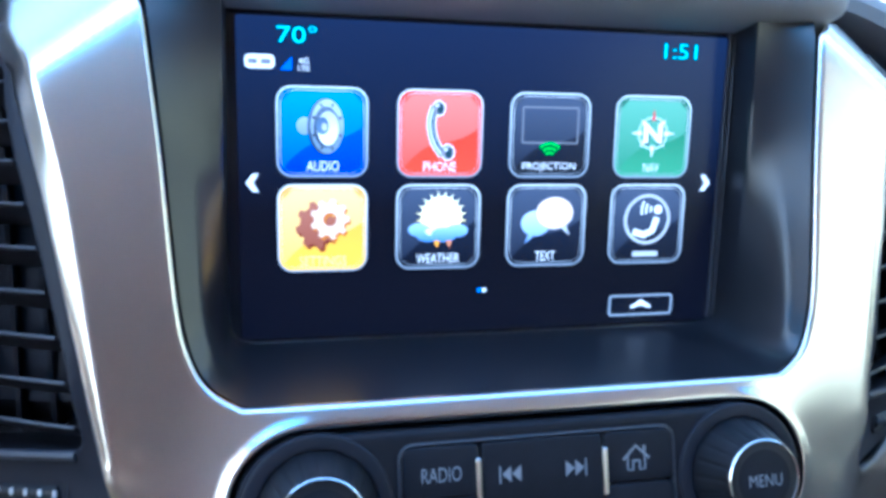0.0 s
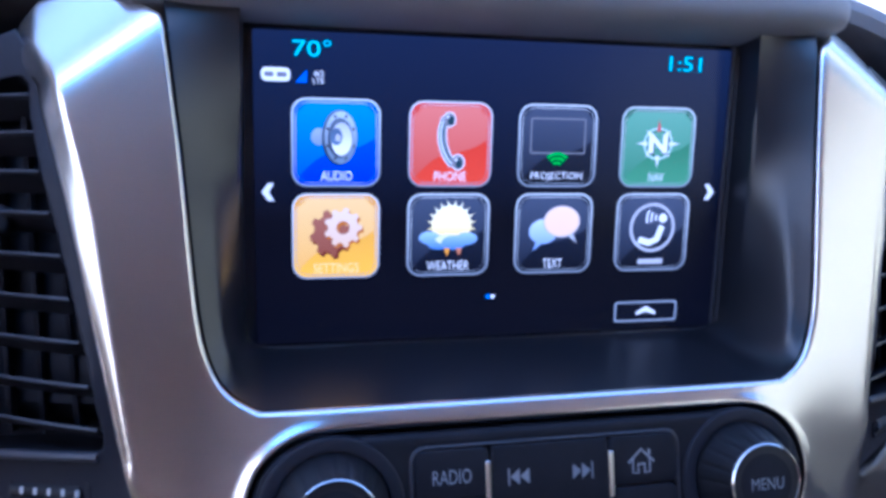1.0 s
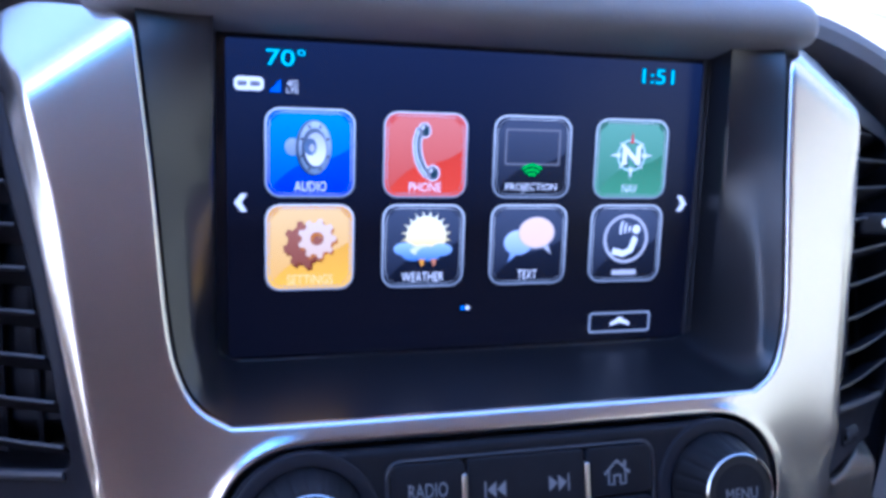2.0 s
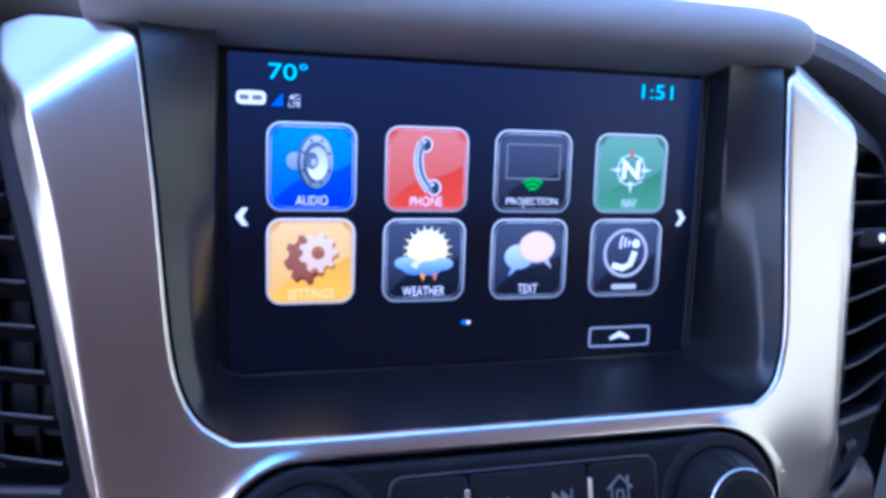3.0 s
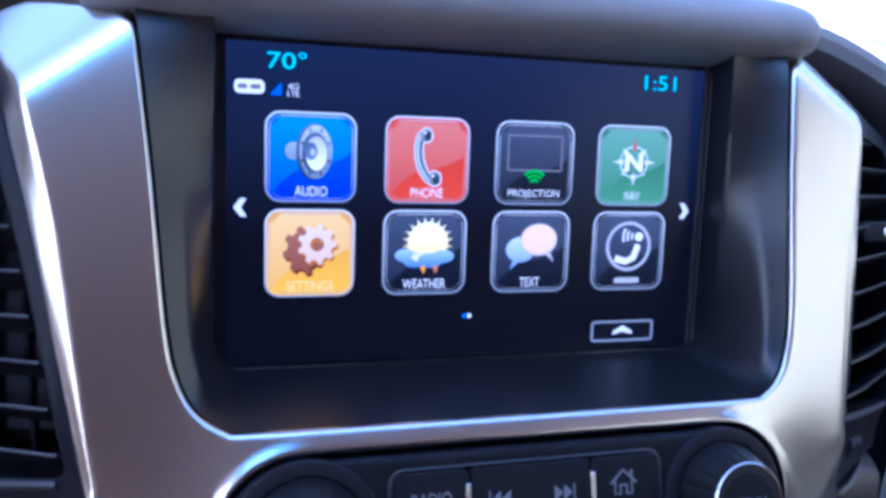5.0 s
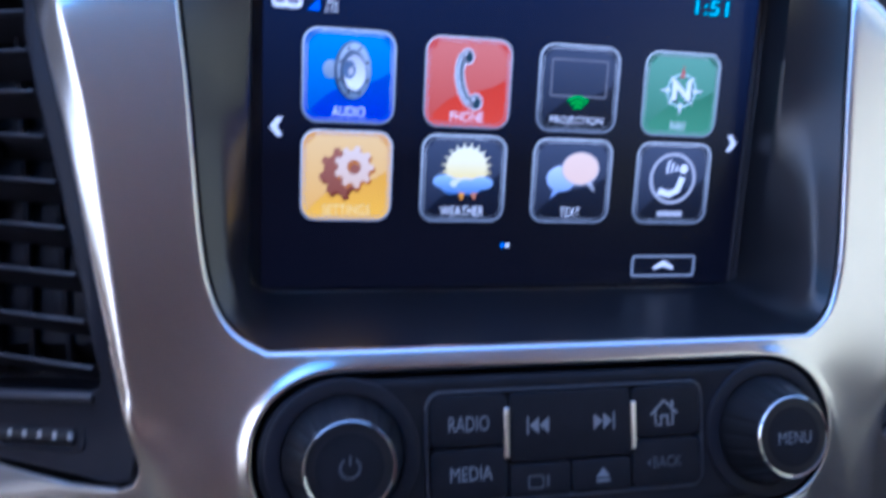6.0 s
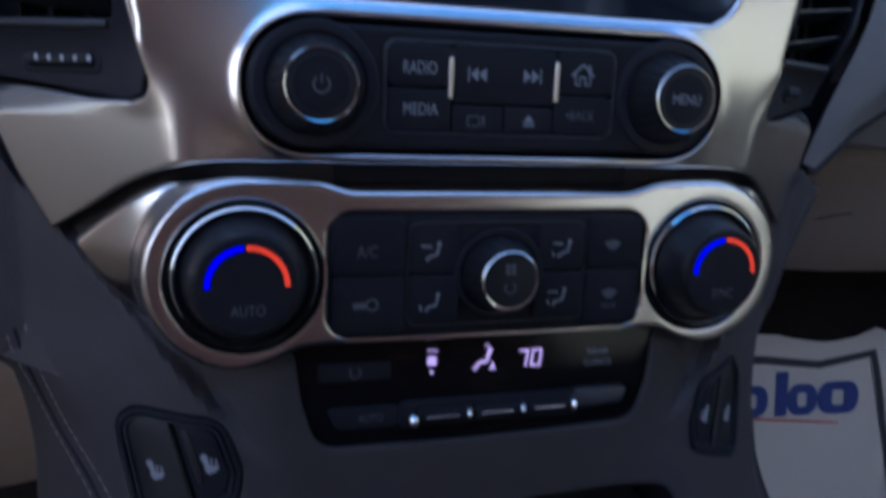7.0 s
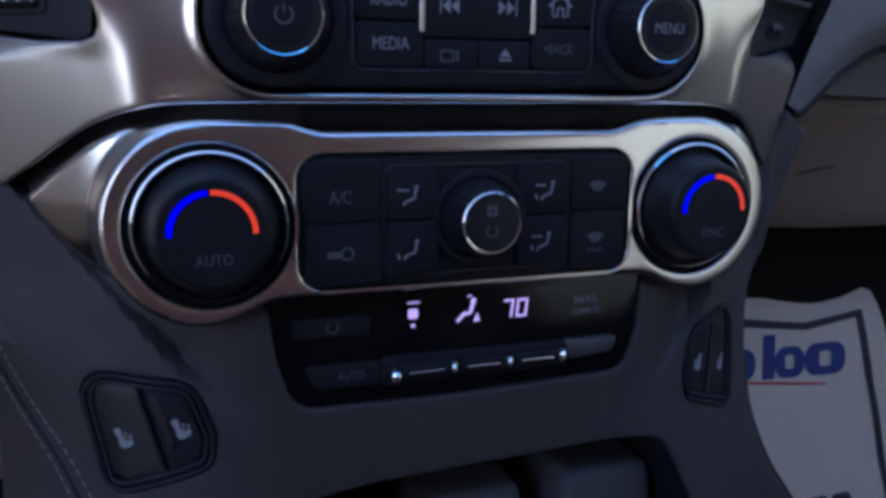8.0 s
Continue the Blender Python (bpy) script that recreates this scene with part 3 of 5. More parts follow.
GREYS = [lit("icon_grey_%s" % n, colour(v, v, v + 0.03)) for n, v in (("dark", 0.2), ("mid", 0.5), ("pale", 0.72), ("bright", 0.88))]
t, x, y = tile_at("audio_icon", 0, ROW1, face_of("icon_blue", (0.0, 0.2, 0.72), (0.04, 0.36, 0.68)), "blue app icon with a grey loudspeaker", face_of("icon_blue_sheen", (0.03, 0.3, 0.7), (0.24, 0.55, 0.8)))
SPEAKER = [lit("icon_speaker_%s" % n, c, 1.0, d, -2, 12) for n, c, d in (("rim", colour(0.2, 0.25, 0.33), colour(0.42, 0.47, 0.55)), ("ring", colour(0.46, 0.52, 0.6), colour(0.76, 0.8, 0.86)),
                                                                             ("cone", colour(0.92, 0.92, 0.95), colour(0.55, 0.58, 0.66)), ("dome", colour(0.42, 0.5, 0.62), colour(0.2, 0.26, 0.38)))]
part("symbol", flat(disc(x - 6.0, y + 2.2, 2.6, 28, 2.9), 0.4), SPEAKER[1], t, "grey magnet")
part("symbol", flat(disc(x + 0.9, y + 2.0, 5.9, 48, 9.3), 0.42), SPEAKER[0], t)
part("symbol", flat(disc(x + 1.5, y + 2.0, 5.5, 48, 8.8), 0.44), SPEAKER[1], t)
part("symbol", flat(disc(x + 1.2, y + 1.9, 4.2, 40, 6.7), 0.46), SPEAKER[0], t)
part("symbol", flat(disc(x + 1.7, y + 1.5, 3.5, 40, 5.6), 0.48), SPEAKER[2], t, "white cone")
part("symbol", flat(disc(x - 0.1, y + 2.3, 2.1, 32, 2.9), 0.5), SPEAKER[3], t)
part("symbol", flat(disc(x + 0.5, y + 1.9, 0.9, 24, 1.3), 0.51), GREYS[2], t, "pale centre of the cone")
for k in range(8):
    a = 2 * math.pi * (k + 0.5) / 8
    part("rivet", flat(disc(x + 1.4 + 4.75 * math.cos(a), y + 2.0 + 7.6 * math.sin(a), 0.5, 10), 0.52), GREYS[0], t)
caption(t, "AUDIO", x, y, 10.4, WHITE)

t, x, y = tile_at("phone_icon", 1, ROW1, face_of("icon_red", (0.84, 0.27, 0.18), (0.78, 0.2, 0.14)), "red app icon with a telephone receiver", face_of("icon_red_sheen", (0.77, 0.3, 0.24), (0.84, 0.47, 0.42)))
stem = smooth_line([(x - 2.0, y + 9.4), (x - 3.2, y + 5.0), (x - 2.9, y + 0.6), (x - 1.4, y - 3.6), (x + 1.0, y - 6.8)], 8)
part("symbol", ribbon(stem, 3.3, 0.4), WHITE, t, "white outline")
part("symbol", ribbon(stem, 2.5, 0.43), lit("icon_slate", colour(0.24, 0.36, 0.40)), t)
part("symbol", ribbon([(p - 0.45, q) for p, q in stem], 0.6, 0.44), GREYS[3], t)
part("symbol", ribbon([(p + 0.7, q) for p, q in stem], 0.4, 0.44), GREYS[1], t)
for px, py, rx, ry in ((x - 0.7, y + 8.8, 2.1, 2.4), (x + 2.6, y - 6.0, 2.3, 2.6)):
    part("symbol", flat(disc(px, py, rx + 0.3, 28, ry + 0.3), 0.42), WHITE, t)
    part("symbol", flat(disc(px, py, rx - 0.1, 28, ry - 0.1), 0.45), GREYS[1], t)
    part("symbol", flat(disc(px + 0.5, py - 0.3, rx * 0.55, 24, ry * 0.7), 0.47), lit("icon_slate_dark", colour(0.14, 0.24, 0.28)), t)
    part("symbol", flat(disc(px - 0.6, py + 0.9, 0.5, 14), 0.49), WHITE, t)
caption(t, "PHONE", x, y, 11.2, WHITE)

t, x, y = tile_at("projection_icon", 2, ROW1, DARKFACE, "black app icon with an outlined screen and green waves", face_of("icon_black_sheen", (0.09, 0.11, 0.17), (0.28, 0.31, 0.39)))
part("symbol", flat(box(x - 10.6, y - 2.6, x + 10.6, y + 10.2, 0.6), 0.4, [box(x - 10.1, y - 2.1, x + 10.1, y + 9.7, 0.4)]), GREYS[1], t)
GREEN = lit("lit_green", colour(0.12, 0.72, 0.2))
for r in (2.0, 3.6, 5.2):
    part("symbol", ribbon(arc(x, y - 7.8, r, 45, 135, 12), 0.95, 0.45), GREEN, t, "green wave")
caption(t, "PROJECTION", x, y, 19.4, WHITE)

t, x, y = tile_at("navigation_icon", 3, ROW1, face_of("icon_green", (0.33, 0.57, 0.42), (0.16, 0.38, 0.27)), "green app icon with a compass rose", face_of("icon_green_sheen", (0.28, 0.5, 0.38), (0.44, 0.64, 0.54)))
part("symbol", flat(disc(x, y + 1.6, 6.0, 40), 0.4, [disc(x, y + 1.6, 5.2, 40)]), lit("icon_sage", colour(0.74, 0.84, 0.82)), t)
part("symbol", flat(disc(x, y + 1.6, 5.1, 40), 0.41, [disc(x, y + 1.6, 4.7, 40)]), lit("icon_dark_green", colour(0.14, 0.3, 0.24)), t)
for k in range(8):
    a, ln = math.pi / 4 * k + math.pi / 2, (9.0 if k % 2 == 0 else 7.0)
    tip = (x + ln * math.cos(a), y + 1.6 + ln * math.sin(a))
    b1, b2 = ((x + 4.6 * math.cos(a + d), y + 1.6 + 4.6 * math.sin(a + d)) for d in (-0.2, 0.2))
    part("point", flat([b1, tip, b2], 0.42), lit("lit_red_point", colour(0.75, 0.3, 0.3)) if k == 0 else GREYS[3], t)
part("letter", words("N", x + 0.3, y + 1.2, 7.8, 7.4, 0.48, 0.0, 0.06), lit("icon_letter_shade", colour(0.1, 0.24, 0.18)), t, "dark edge of the letter")
part("letter", words("N", x, y + 1.6, 7.6, 7.0, 0.5, 0.0, 0.045), WHITE, t)
caption(t, "NAV", x, y, 6.0, GREYS[3])

t, x, y = tile_at("settings_icon", 0, ROW2, face_of("icon_amber", (0.97, 0.72, 0.2), (0.86, 0.6, 0.22)), "amber app icon with two gears", face_of("icon_amber_sheen", (0.92, 0.68, 0.3), (0.95, 0.78, 0.5)))
part("symbol", gear(x - 1.4, y + 0.2, 8.2, 0, 8, 0.38, 0.85, 0.2), lit("icon_rust_side", colour(0.45, 0.2, 0.13)), t, "dark side of the gear")
part("symbol", gear(x - 2.2, y + 1.2, 8.2, 0, 8, 0.4, 0.85, 0.2), lit("icon_rust", colour(0.5, 0.24, 0.16), 1.0, colour(0.66, 0.42, 0.34)), t, "rust-coloured gear")
part("symbol", gear(x + 2.9, y + 2.3, 6.9, 2.0, 9, 0.43, 0.95), lit("icon_amber_side", colour(0.72, 0.42, 0.16)), t, "amber side of the gear")
part("symbol", gear(x + 2.3, y + 3.2, 6.9, 2.3, 9, 0.45, 0.95), lit("icon_salmon", colour(0.87, 0.68, 0.5), 1.0, colour(0.92, 0.84, 0.77)), t, "pale gear")
caption(t, "SETTINGS", x, y, 15.2, lit("caption_cream", colour(0.97, 0.85, 0.55)))

t, x, y = tile_at("weather_icon", 1, ROW2, DARKFACE, "black app icon with a sun over a cloud", face_of("icon_black_sheen", (0.09, 0.11, 0.17), (0.28, 0.31, 0.39)))
SUNNY = lit("icon_sun", colour(0.98, 0.85, 0.45), 1.0, colour(1.0, 0.97, 0.82), -2, 9)
loop = []
for k in range(20):
    for f, rr in ((0, 7.3), (0.3, 7.3), (0.5, 9.3), (0.7, 7.3)):
        a = 2 * math.pi * (k + f) / 20
        loop.append((x + 1.0 + rr * math.cos(a), y + 3.6 + rr * math.sin(a)))
part("symbol", flat(loop, 0.4), SUNNY, t, "yellow sun")
CLOUD = lit("icon_cloud", colour(0.24, 0.42, 0.7), 1.0, colour(0.7, 0.8, 0.92), -6, 2)
for px, py, rx, ry, m in ((-7.0, -0.8, 3.8, 2.3, CLOUD), (-3.6, -2.4, 4.4, 2.7, CLOUD), (6.6, -1.2, 4.0, 2.3, CLOUD), (2.0, -2.6, 4.6, 2.6, CLOUD), (0.2, -1.4, 5.0, 1.8, GREYS[3])):
    part("symbol", flat(disc(x + px, y + py, rx, 28, ry), 0.43 + 0.01 * (px + 8)), m, t, "pale blue cloud")
for px, m in ((-0.6, colour(0.93, 0.62, 0.15)), (3.8, colour(0.8, 0.5, 0.35))):
    part("symbol", flat([(x + px - 1.1, y - 4.6), (x + px + 1.1, y - 4.6), (x + px + 0.2, y - 7.4)], 0.6), lit("icon_drop", m), t)
caption(t, "WEATHER", x, y, 15.0, WHITE)

t, x, y = tile_at("text_icon", 2, ROW2, DARKFACE, "black app icon with two speech bubbles", face_of("icon_black_sheen", (0.09, 0.11, 0.17), (0.28, 0.31, 0.39)))
PALE_BLUE = lit("icon_pale_blue", colour(0.5, 0.6, 0.8), 1.0, colour(0.8, 0.85, 0.95), -6, 6)
part("symbol", flat(disc(x - 4.0, y + 1.0, 5.6, 36, 4.6), 0.4), PALE_BLUE, t, "pale blue bubble")
part("symbol", flat([(x - 6.5, y - 2.2), (x - 4.2, y - 3.2), (x - 8.0, y - 6.4)], 0.41), PALE_BLUE, t)
PEACH = lit("icon_peach", colour(0.93, 0.76, 0.64), 1.0, colour(0.97, 0.84, 0.74))
part("symbol", flat(disc(x + 3.0, y + 4.6, 7.2, 40, 5.9), 0.44), GREYS[2], t)
part("symbol", flat(disc(x + 3.0, y + 4.7, 6.8, 40, 5.5), 0.46), PEACH, t, "peach bubble")
part("symbol", flat([(x + 5.0, y - 0.2), (x + 7.4, y + 0.8), (x + 9.2, y - 3.6)], 0.42), GREYS[2], t)
caption(t, "TEXT", x, y, 7.4, WHITE)

t, x, y = tile_at("assist_icon", 3, ROW2, DARKFACE, "black app icon with a seated figure in a ring", face_of("icon_black_sheen", (0.09, 0.11, 0.17), (0.28, 0.31, 0.39)))
part("symbol", flat(disc(x, y + 2.0, 9.4, 48), 0.4, [disc(x, y + 2.0, 8.2, 48)]), GREYS[2], t, "pale ring")
part("symbol", flat(disc(x + 4.2, y + 5.6, 1.7, 20), 0.42), WHITE, t)
part("symbol", ribbon([(x + 4.0, y + 2.6), (x + 2.2, y - 2.4), (x - 1.0, y - 3.8), (x - 5.4, y - 2.6)], 2.5, 0.42), WHITE, t)
for k, r in enumerate((3.0, 4.8, 6.6)):
    part("symbol", ribbon(arc(x + 4.2, y + 5.4, r, 150, 195, 8), 0.9, 0.42), GREYS[3], t)
part("caption_bar", flat(box(x - 5.2, y - 12.0, x + 5.2, y - 10.0, 0.5), 0.45), GREYS[2], t, "pale caption bar")

part("temperature", words("70°", -67.9, 47.6, 12.6, 5.4, 0.3), CYAN, screen, "cyan outside temperature")
part("clock", words("1:51", 68.8, 47.4, 13.0, 5.2, 0.3), CYAN, screen, "cyan clock digits")
badge = part("badge", flat(box(-84.4, 36.6, -75.0, 41.0, 1.6), 0.3), WHITE, screen, "white status badge")
for x0, x1 in ((-83.4, -80.4), (-79.4, -76.2)):
    part("badge_bar", flat(box(x0, 38.0, x1, 39.6, 0.4), 0.4), lit("badge_grey", colour(0.45, 0.45, 0.5)), badge)
part("signal", flat([(-73.4, 36.4), (-69.6, 36.4), (-69.6, 40.6)], 0.3), lit("lit_signal_blue", colour(0.1, 0.4, 0.9)), screen, "blue signal triangle")
part("network_mark", joined(words("4G", -65.8, 39.4, 3.4, 1.9, 0.3), words("LTE", -65.8, 37.1, 3.8, 1.7, 0.3)), WHITE, screen)
for s in (-1, 1):
    part("page_arrow", flat([(s * 80.6, 3.0), (s * 82.6, 3.0), (s * 84.8, 0), (s * 82.6, -3.0), (s * 80.6, -3.0), (s * 82.4, 0)][::s], 0.3), GREYS[3], screen, "pale page arrow")
for px, m in ((-4.4, "blue"), (-2.6, "white")):
    part("page_dot", flat(disc(px, -38.4, 0.8, 16), 0.3), WHITE if m == "white" else lit("lit_dot_blue", colour(0.15, 0.5, 0.95)), screen)
tray = part("tray_key", flat(box(46.6, -50.0, 72.4, -42.4, 1.2), 0.2, ()), DARKFACE, screen, "outlined key with an upward arrow")
part("border", flat(box(46.4, -50.2, 72.6, -42.2, 1.3), 0.3, [box(47.1, -49.5, 71.9, -42.9, 0.9)]), FRAME, tray)
part("arrow", flat([(55.4, -47.6), (55.4, -46.4), (59.5, -44.0), (63.6, -46.4), (63.6, -47.6), (59.5, -46.4)], 0.4), GREYS[3], tray)


# ---- radio keys ----
def key(parent, x0, y0, x1, y1, z0, z1, name="key", r=1.6, mat=None):
    return part(name, solid(box(x0 + 0.25, y0 + 0.25, x1 - 0.25, y1 - 0.25, r), z0, z1, 0.6), mat or KEYMAT, parent)


def knob(parent, name, cx, cy, base, top, r_low, r_high, r_face, flutes, label):
    """A fluted rubber knob with a chrome ring round its face."""
    h = top - base
    body = part(name, lathe([(r_low * 0.97, base), (r_low, base + 0.5), (r_low, base + h * 0.2), (r_low * 0.98, base + h * 0.3), (r_high * 1.03, base + h * 0.82), (r_high, base + h * 0.93),
                             (r_high * 0.96, top - 0.3), (r_face, top - 0.2)], cx, cy, 160, flutes, 0.4, (3, 4, 5)), RUBBER, parent, label)
    return body


panel = thing("radio_controls", STACK, (0, -98, 34), "black radio control panel with two knobs and printed keys", "control panel")
part("faceplate", solid(rounded([(-89.8, -77.2), (-89.8, -118.9), (89.8, -118.9), (89.8, -77.2)], 20.0, 12), 28, 36.6, 1.6, [box(-42.8, -112.6, 43.4, -82.0, 4)]), BLACK, panel)
part("key_surround", solid(box(-43.9, -113.6, 44.5, -81.0, 4.6), 30, 37.3, 0.5, [box(-42.8, -112.6, 43.4, -82.0, 4)]), SLAT, panel, "thin raised rim round the keys")
part("key_bed", solid(box(-42.9, -112.7, 43.5, -81.9, 4), 28, 34, 0.2), BLACK, panel)
Z = 37.9
k = key(panel, -42.8, -97.3, -19.2, -82.0, 32, Z, "radio_key", 2.5)
part("print", words("RADIO", -31.2, -90.4, 12.0, 4.3, Z + 0.08), PRINT, k)
k = key(panel, -42.8, -112.6, -19.2, -97.4, 32, Z, "media_key", 2.5)
part("print", words("MEDIA", -30.6, -104.5, 12.4, 4.0, Z + 0.08), PRINT, k)
k = key(panel, -19.1, -102.6, 19.6, -82.0, 32, Z, "seek_key", 1.0)


def double_arrow(parent, cx, cy, s):
    for d in (0.2, 3.3):
        part("print", flat([(cx + s * d, cy), (cx + s * (d - 2.9), cy + 2.4), (cx + s * (d - 2.9), cy - 2.4)][::s], Z + 0.08), PRINT, parent)
    part("print", flat(box(min(cx + s * 3.6, cx + s * 4.1), cy - 2.6, max(cx + s * 3.6, cx + s * 4.1), cy + 2.6, 0.1), Z + 0.08), PRINT, parent)


double_arrow(k, -9.6, -91.9, -1)
double_arrow(k, 10.0, -91.8, 1)
k = key(panel, -19.1, -112.6, 0.2, -102.7, 32, Z, "display_key", 1.0)
part("print", flat(box(-13.6, -110.2, -8.6, -106.2, 0.8), Z + 0.08, [box(-13.1, -109.7, -9.1, -106.7, 0.5)]), DIM, k)
part("print", flat(box(-7.8, -109.8, -7.0, -106.4, 0.3), Z + 0.08), DIM, k)
k = key(panel, 0.2, -112.6, 19.6, -102.7, 32, Z, "eject_key", 1.0)
part("print", flat([(7.9, -108.2), (12.3, -108.2), (10.1, -105.4)], Z + 0.08), PRINT, k)
part("print", flat(box(7.9, -109.6, 12.3, -108.8, 0.1), Z + 0.08), PRINT, k)
k = key(panel, 19.7, -97.9, 43.4, -82.0, 32, Z, "home_key", 2.5)
part("print", joined(ribbon([(26.2, -90.8), (30.6, -86.7), (35.0, -90.8)], 0.85, Z + 0.08), ribbon([(27.7, -89.6), (27.7, -94.0), (29.4, -94.0)], 0.6, Z + 0.09), ribbon([(33.5, -89.6), (33.5, -94.0), (31.8, -94.0)], 0.6, Z + 0.1),
                     flat(box(29.2, -94.2, 29.8, -91.2, 0.05), Z + 0.11), flat(box(31.4, -94.2, 32.0, -91.2, 0.05), Z + 0.11), flat(box(29.2, -91.6, 32.0, -91.0, 0.05), Z + 0.12),
                     flat(box(32.9, -88.6, 33.8, -86.8, 0.05), Z + 0.11)), PRINT, k, "pale outline of a house")
k = key(panel, 19.7, -112.6, 43.4, -98.0, 32, Z, "back_key", 2.5)
part("print", flat([(24.6, -105.1), (25.8, -104.0), (25.8, -106.2)], Z + 0.08), DIM, k)
part("print", words("BACK", 31.4, -105.1, 9.6, 3.4, Z + 0.08), DIM, k)
for s in (-1, 1):
    part("chrome_bar", solid(box(s * 20.1 - 0.95, -100.9, s * 20.1 + 0.95, -86.2, 0.5), 34, 39.0, 0.7), SILVER, panel, "upright satin silver bar")


def big_knob(cx, cy, name, label, print_bm):
    part("knob_seat", solid(disc(cx, cy, 21.4, 72), 32, 38.0, 0.7, [disc(cx, cy, 17.0, 64)], 3), VENT, panel, "raised black ring under the knob")
    body = knob(panel, name, cx, cy, 34, 50.2, 16.8, 12.9, 11.9, 20, label)
    part("chrome_ring", lathe([(12.3, 49.2), (12.2, 50.1), (11.9, 50.45), (11.5, 50.3), (11.3, 49.8)], cx, cy, 96), CHROME, body, "bright chrome ring")
    part("face", lathe([(11.35, 49.6), (9, 50.0), (5, 50.25), (0.005, 50.3)], cx, cy, 64), KEYMAT, body)
    part("print", print_bm, PRINT if name == "menu_knob" else DIM, body)


power = joined(ribbon(arc(-66.9, -97.6, 2.6, 125, 415, 24), 0.7, 50.5), flat(box(-67.2, -97.0, -66.6, -94.4, 0.1), 50.5))
big_knob(-66.9, -97.6, "power_knob", "black volume knob with a power mark", power)
big_knob(66.9, -97.6, "menu_knob", "black menu knob with a chrome ring", words("MENU", 67.0, -97.8, 11.4, 3.6, 50.55))

# ---- climate keys ----
climate = thing("climate_controls", STACK, (0, -164, 34), "black climate control panel with three knobs and printed keys", "control panel")
Z = 38.6
part("faceplate", solid(box(-61.9, -186.4, 61.9, -141.6, 8.6, 8), 28, 36.6, 0.6), BLACK, climate)
part("key_rim", solid(box(-33.6, -183.6, 37.2, -144.6, 4), 34, 37.6, 0.4, [box(-33.0, -183.0, 36.6, -145.2, 3.6)]), GREY, climate, "thin raised rim")


def seated(parent, cx, cy, feet, face):
    """The mark of a seated figure with air arrows."""
    part("print", joined(ribbon([(cx + 3.2, cy + 2.6), (cx + 2.6, cy - 0.6), (cx - 0.4, cy - 1.6), (cx - 1.4, cy - 3.0)], 1.0, Z + 0.08), flat(disc(cx + 3.3, cy + 3.2, 0.8, 14), Z + 0.08)), PRINT, parent)
    if face:
        part("print", ribbon([(cx - 3.6, cy + 2.4), (cx + 0.6, cy + 2.2)], 0.7, Z + 0.08), PRINT, parent)
    if feet:
        part("print", ribbon([(cx - 3.6, cy - 0.8), (cx - 3.0, cy - 2.8)], 0.8, Z + 0.08), PRINT, parent)


for name, x0, x1, y0, y1 in (("ac_key", -61.2, -34.0, -163.9, -142.4), ("recirculation_key", -61.2, -34.0, -185.8, -164.1), ("face_vent_key", -32.8, -13.5, -163.9, -145.4),
                             ("foot_vent_key", -32.8, -13.5, -182.8, -164.1), ("foot_screen_key", 16.0, 36.4, -163.9, -145.4), ("face_foot_key", 16.0, 36.4, -182.8, -164.1),
                             ("front_defrost_key", 37.6, 61.2, -163.3, -142.4), ("rear_defrost_key", 37.6, 61.2, -185.8, -163.5)):
    k = key(climate, x0, y0, x1, y1, 34, Z - 0.4 if abs(x0 + x1) > 80 else Z, name, 3.0 if abs(x0 + x1) > 80 else 2.0)
    cx, cy = (x0 + x1) / 2, (y0 + y1) / 2
    if name == "ac_key":
        part("print", words("A/C", -48.5, -155.0, 7.4, 4.4, Z - 0.3), DIM, k)
    elif name == "recirculation_key":
        part("print", joined(flat(box(-53.4, -176.0, -48.6, -173.6, 0.8), Z - 0.3), flat(disc(-46.4, -174.5, 2.4, 20), Z - 0.3, [disc(-46.4, -174.5, 1.7, 20)])), DIM, k)
    elif name == "face_vent_key":
        seated(k, -25.4, -155.6, False, True)
    elif name == "foot_vent_key":
        seated(k, -25.2, -174.6, True, False)
    elif name == "foot_screen_key":
        seated(k, 26.4, -155.4, True, True)
    elif name == "face_foot_key":
        seated(k, 25.4, -174.2, True, True)
    else:
        y = -154.6 if name == "front_defrost_key" else -174.0
        part("print", joined(ribbon(arc(48.2, y - 3.0, 5.2, 50, 130, 12), 0.7, Z - 0.3), ribbon(arc(48.2, y - 3.0, 2.2, 50, 130, 12), 0.7, Z - 0.3),
                             flat([(45.0, y + 1.0), (46.8, y - 1.2), (49.6, y - 1.2), (51.4, y + 1.0), (48.2, y + 2.0)], Z - 0.3)), DIM, k)
        if name == "rear_defrost_key":
            part("print", words("REAR", 48.4, y - 4.2, 6.4, 1.8, Z - 0.3), DIM, k)

part("knob_seat", solid(disc(1.6, -164.2, 17.6, 64), 34, 38.9, 0.8, [disc(1.6, -164.2, 14.6, 64)], 3), BLACK, climate, "black ring under the fan knob")
fan = knob(climate, "fan_knob", 1.6, -164.2, 36, 50.6, 14.4, 11.2, 10.2, 18, "black fan knob with a chrome ring")
part("chrome_ring", lathe([(11.0, 49.6), (10.9, 50.5), (10.5, 50.9), (9.9, 50.7), (9.7, 50.1)], 1.6, -164.2, 96), CHROME, fan, "bright chrome ring")
part("face", lathe([(9.75, 50.0), (5, 50.3), (0.005, 50.35)], 1.6, -164.2, 56), KEYMAT, fan)
part("print", joined(*[flat(disc(1.4 + 1.5 * math.cos(a), -159.9 + 1.5 * math.sin(a), 1.0, 12), 50.55 + 0.01 * a) for a in (0.8, 2.37, 3.94, 5.5)]), DIM, fan)
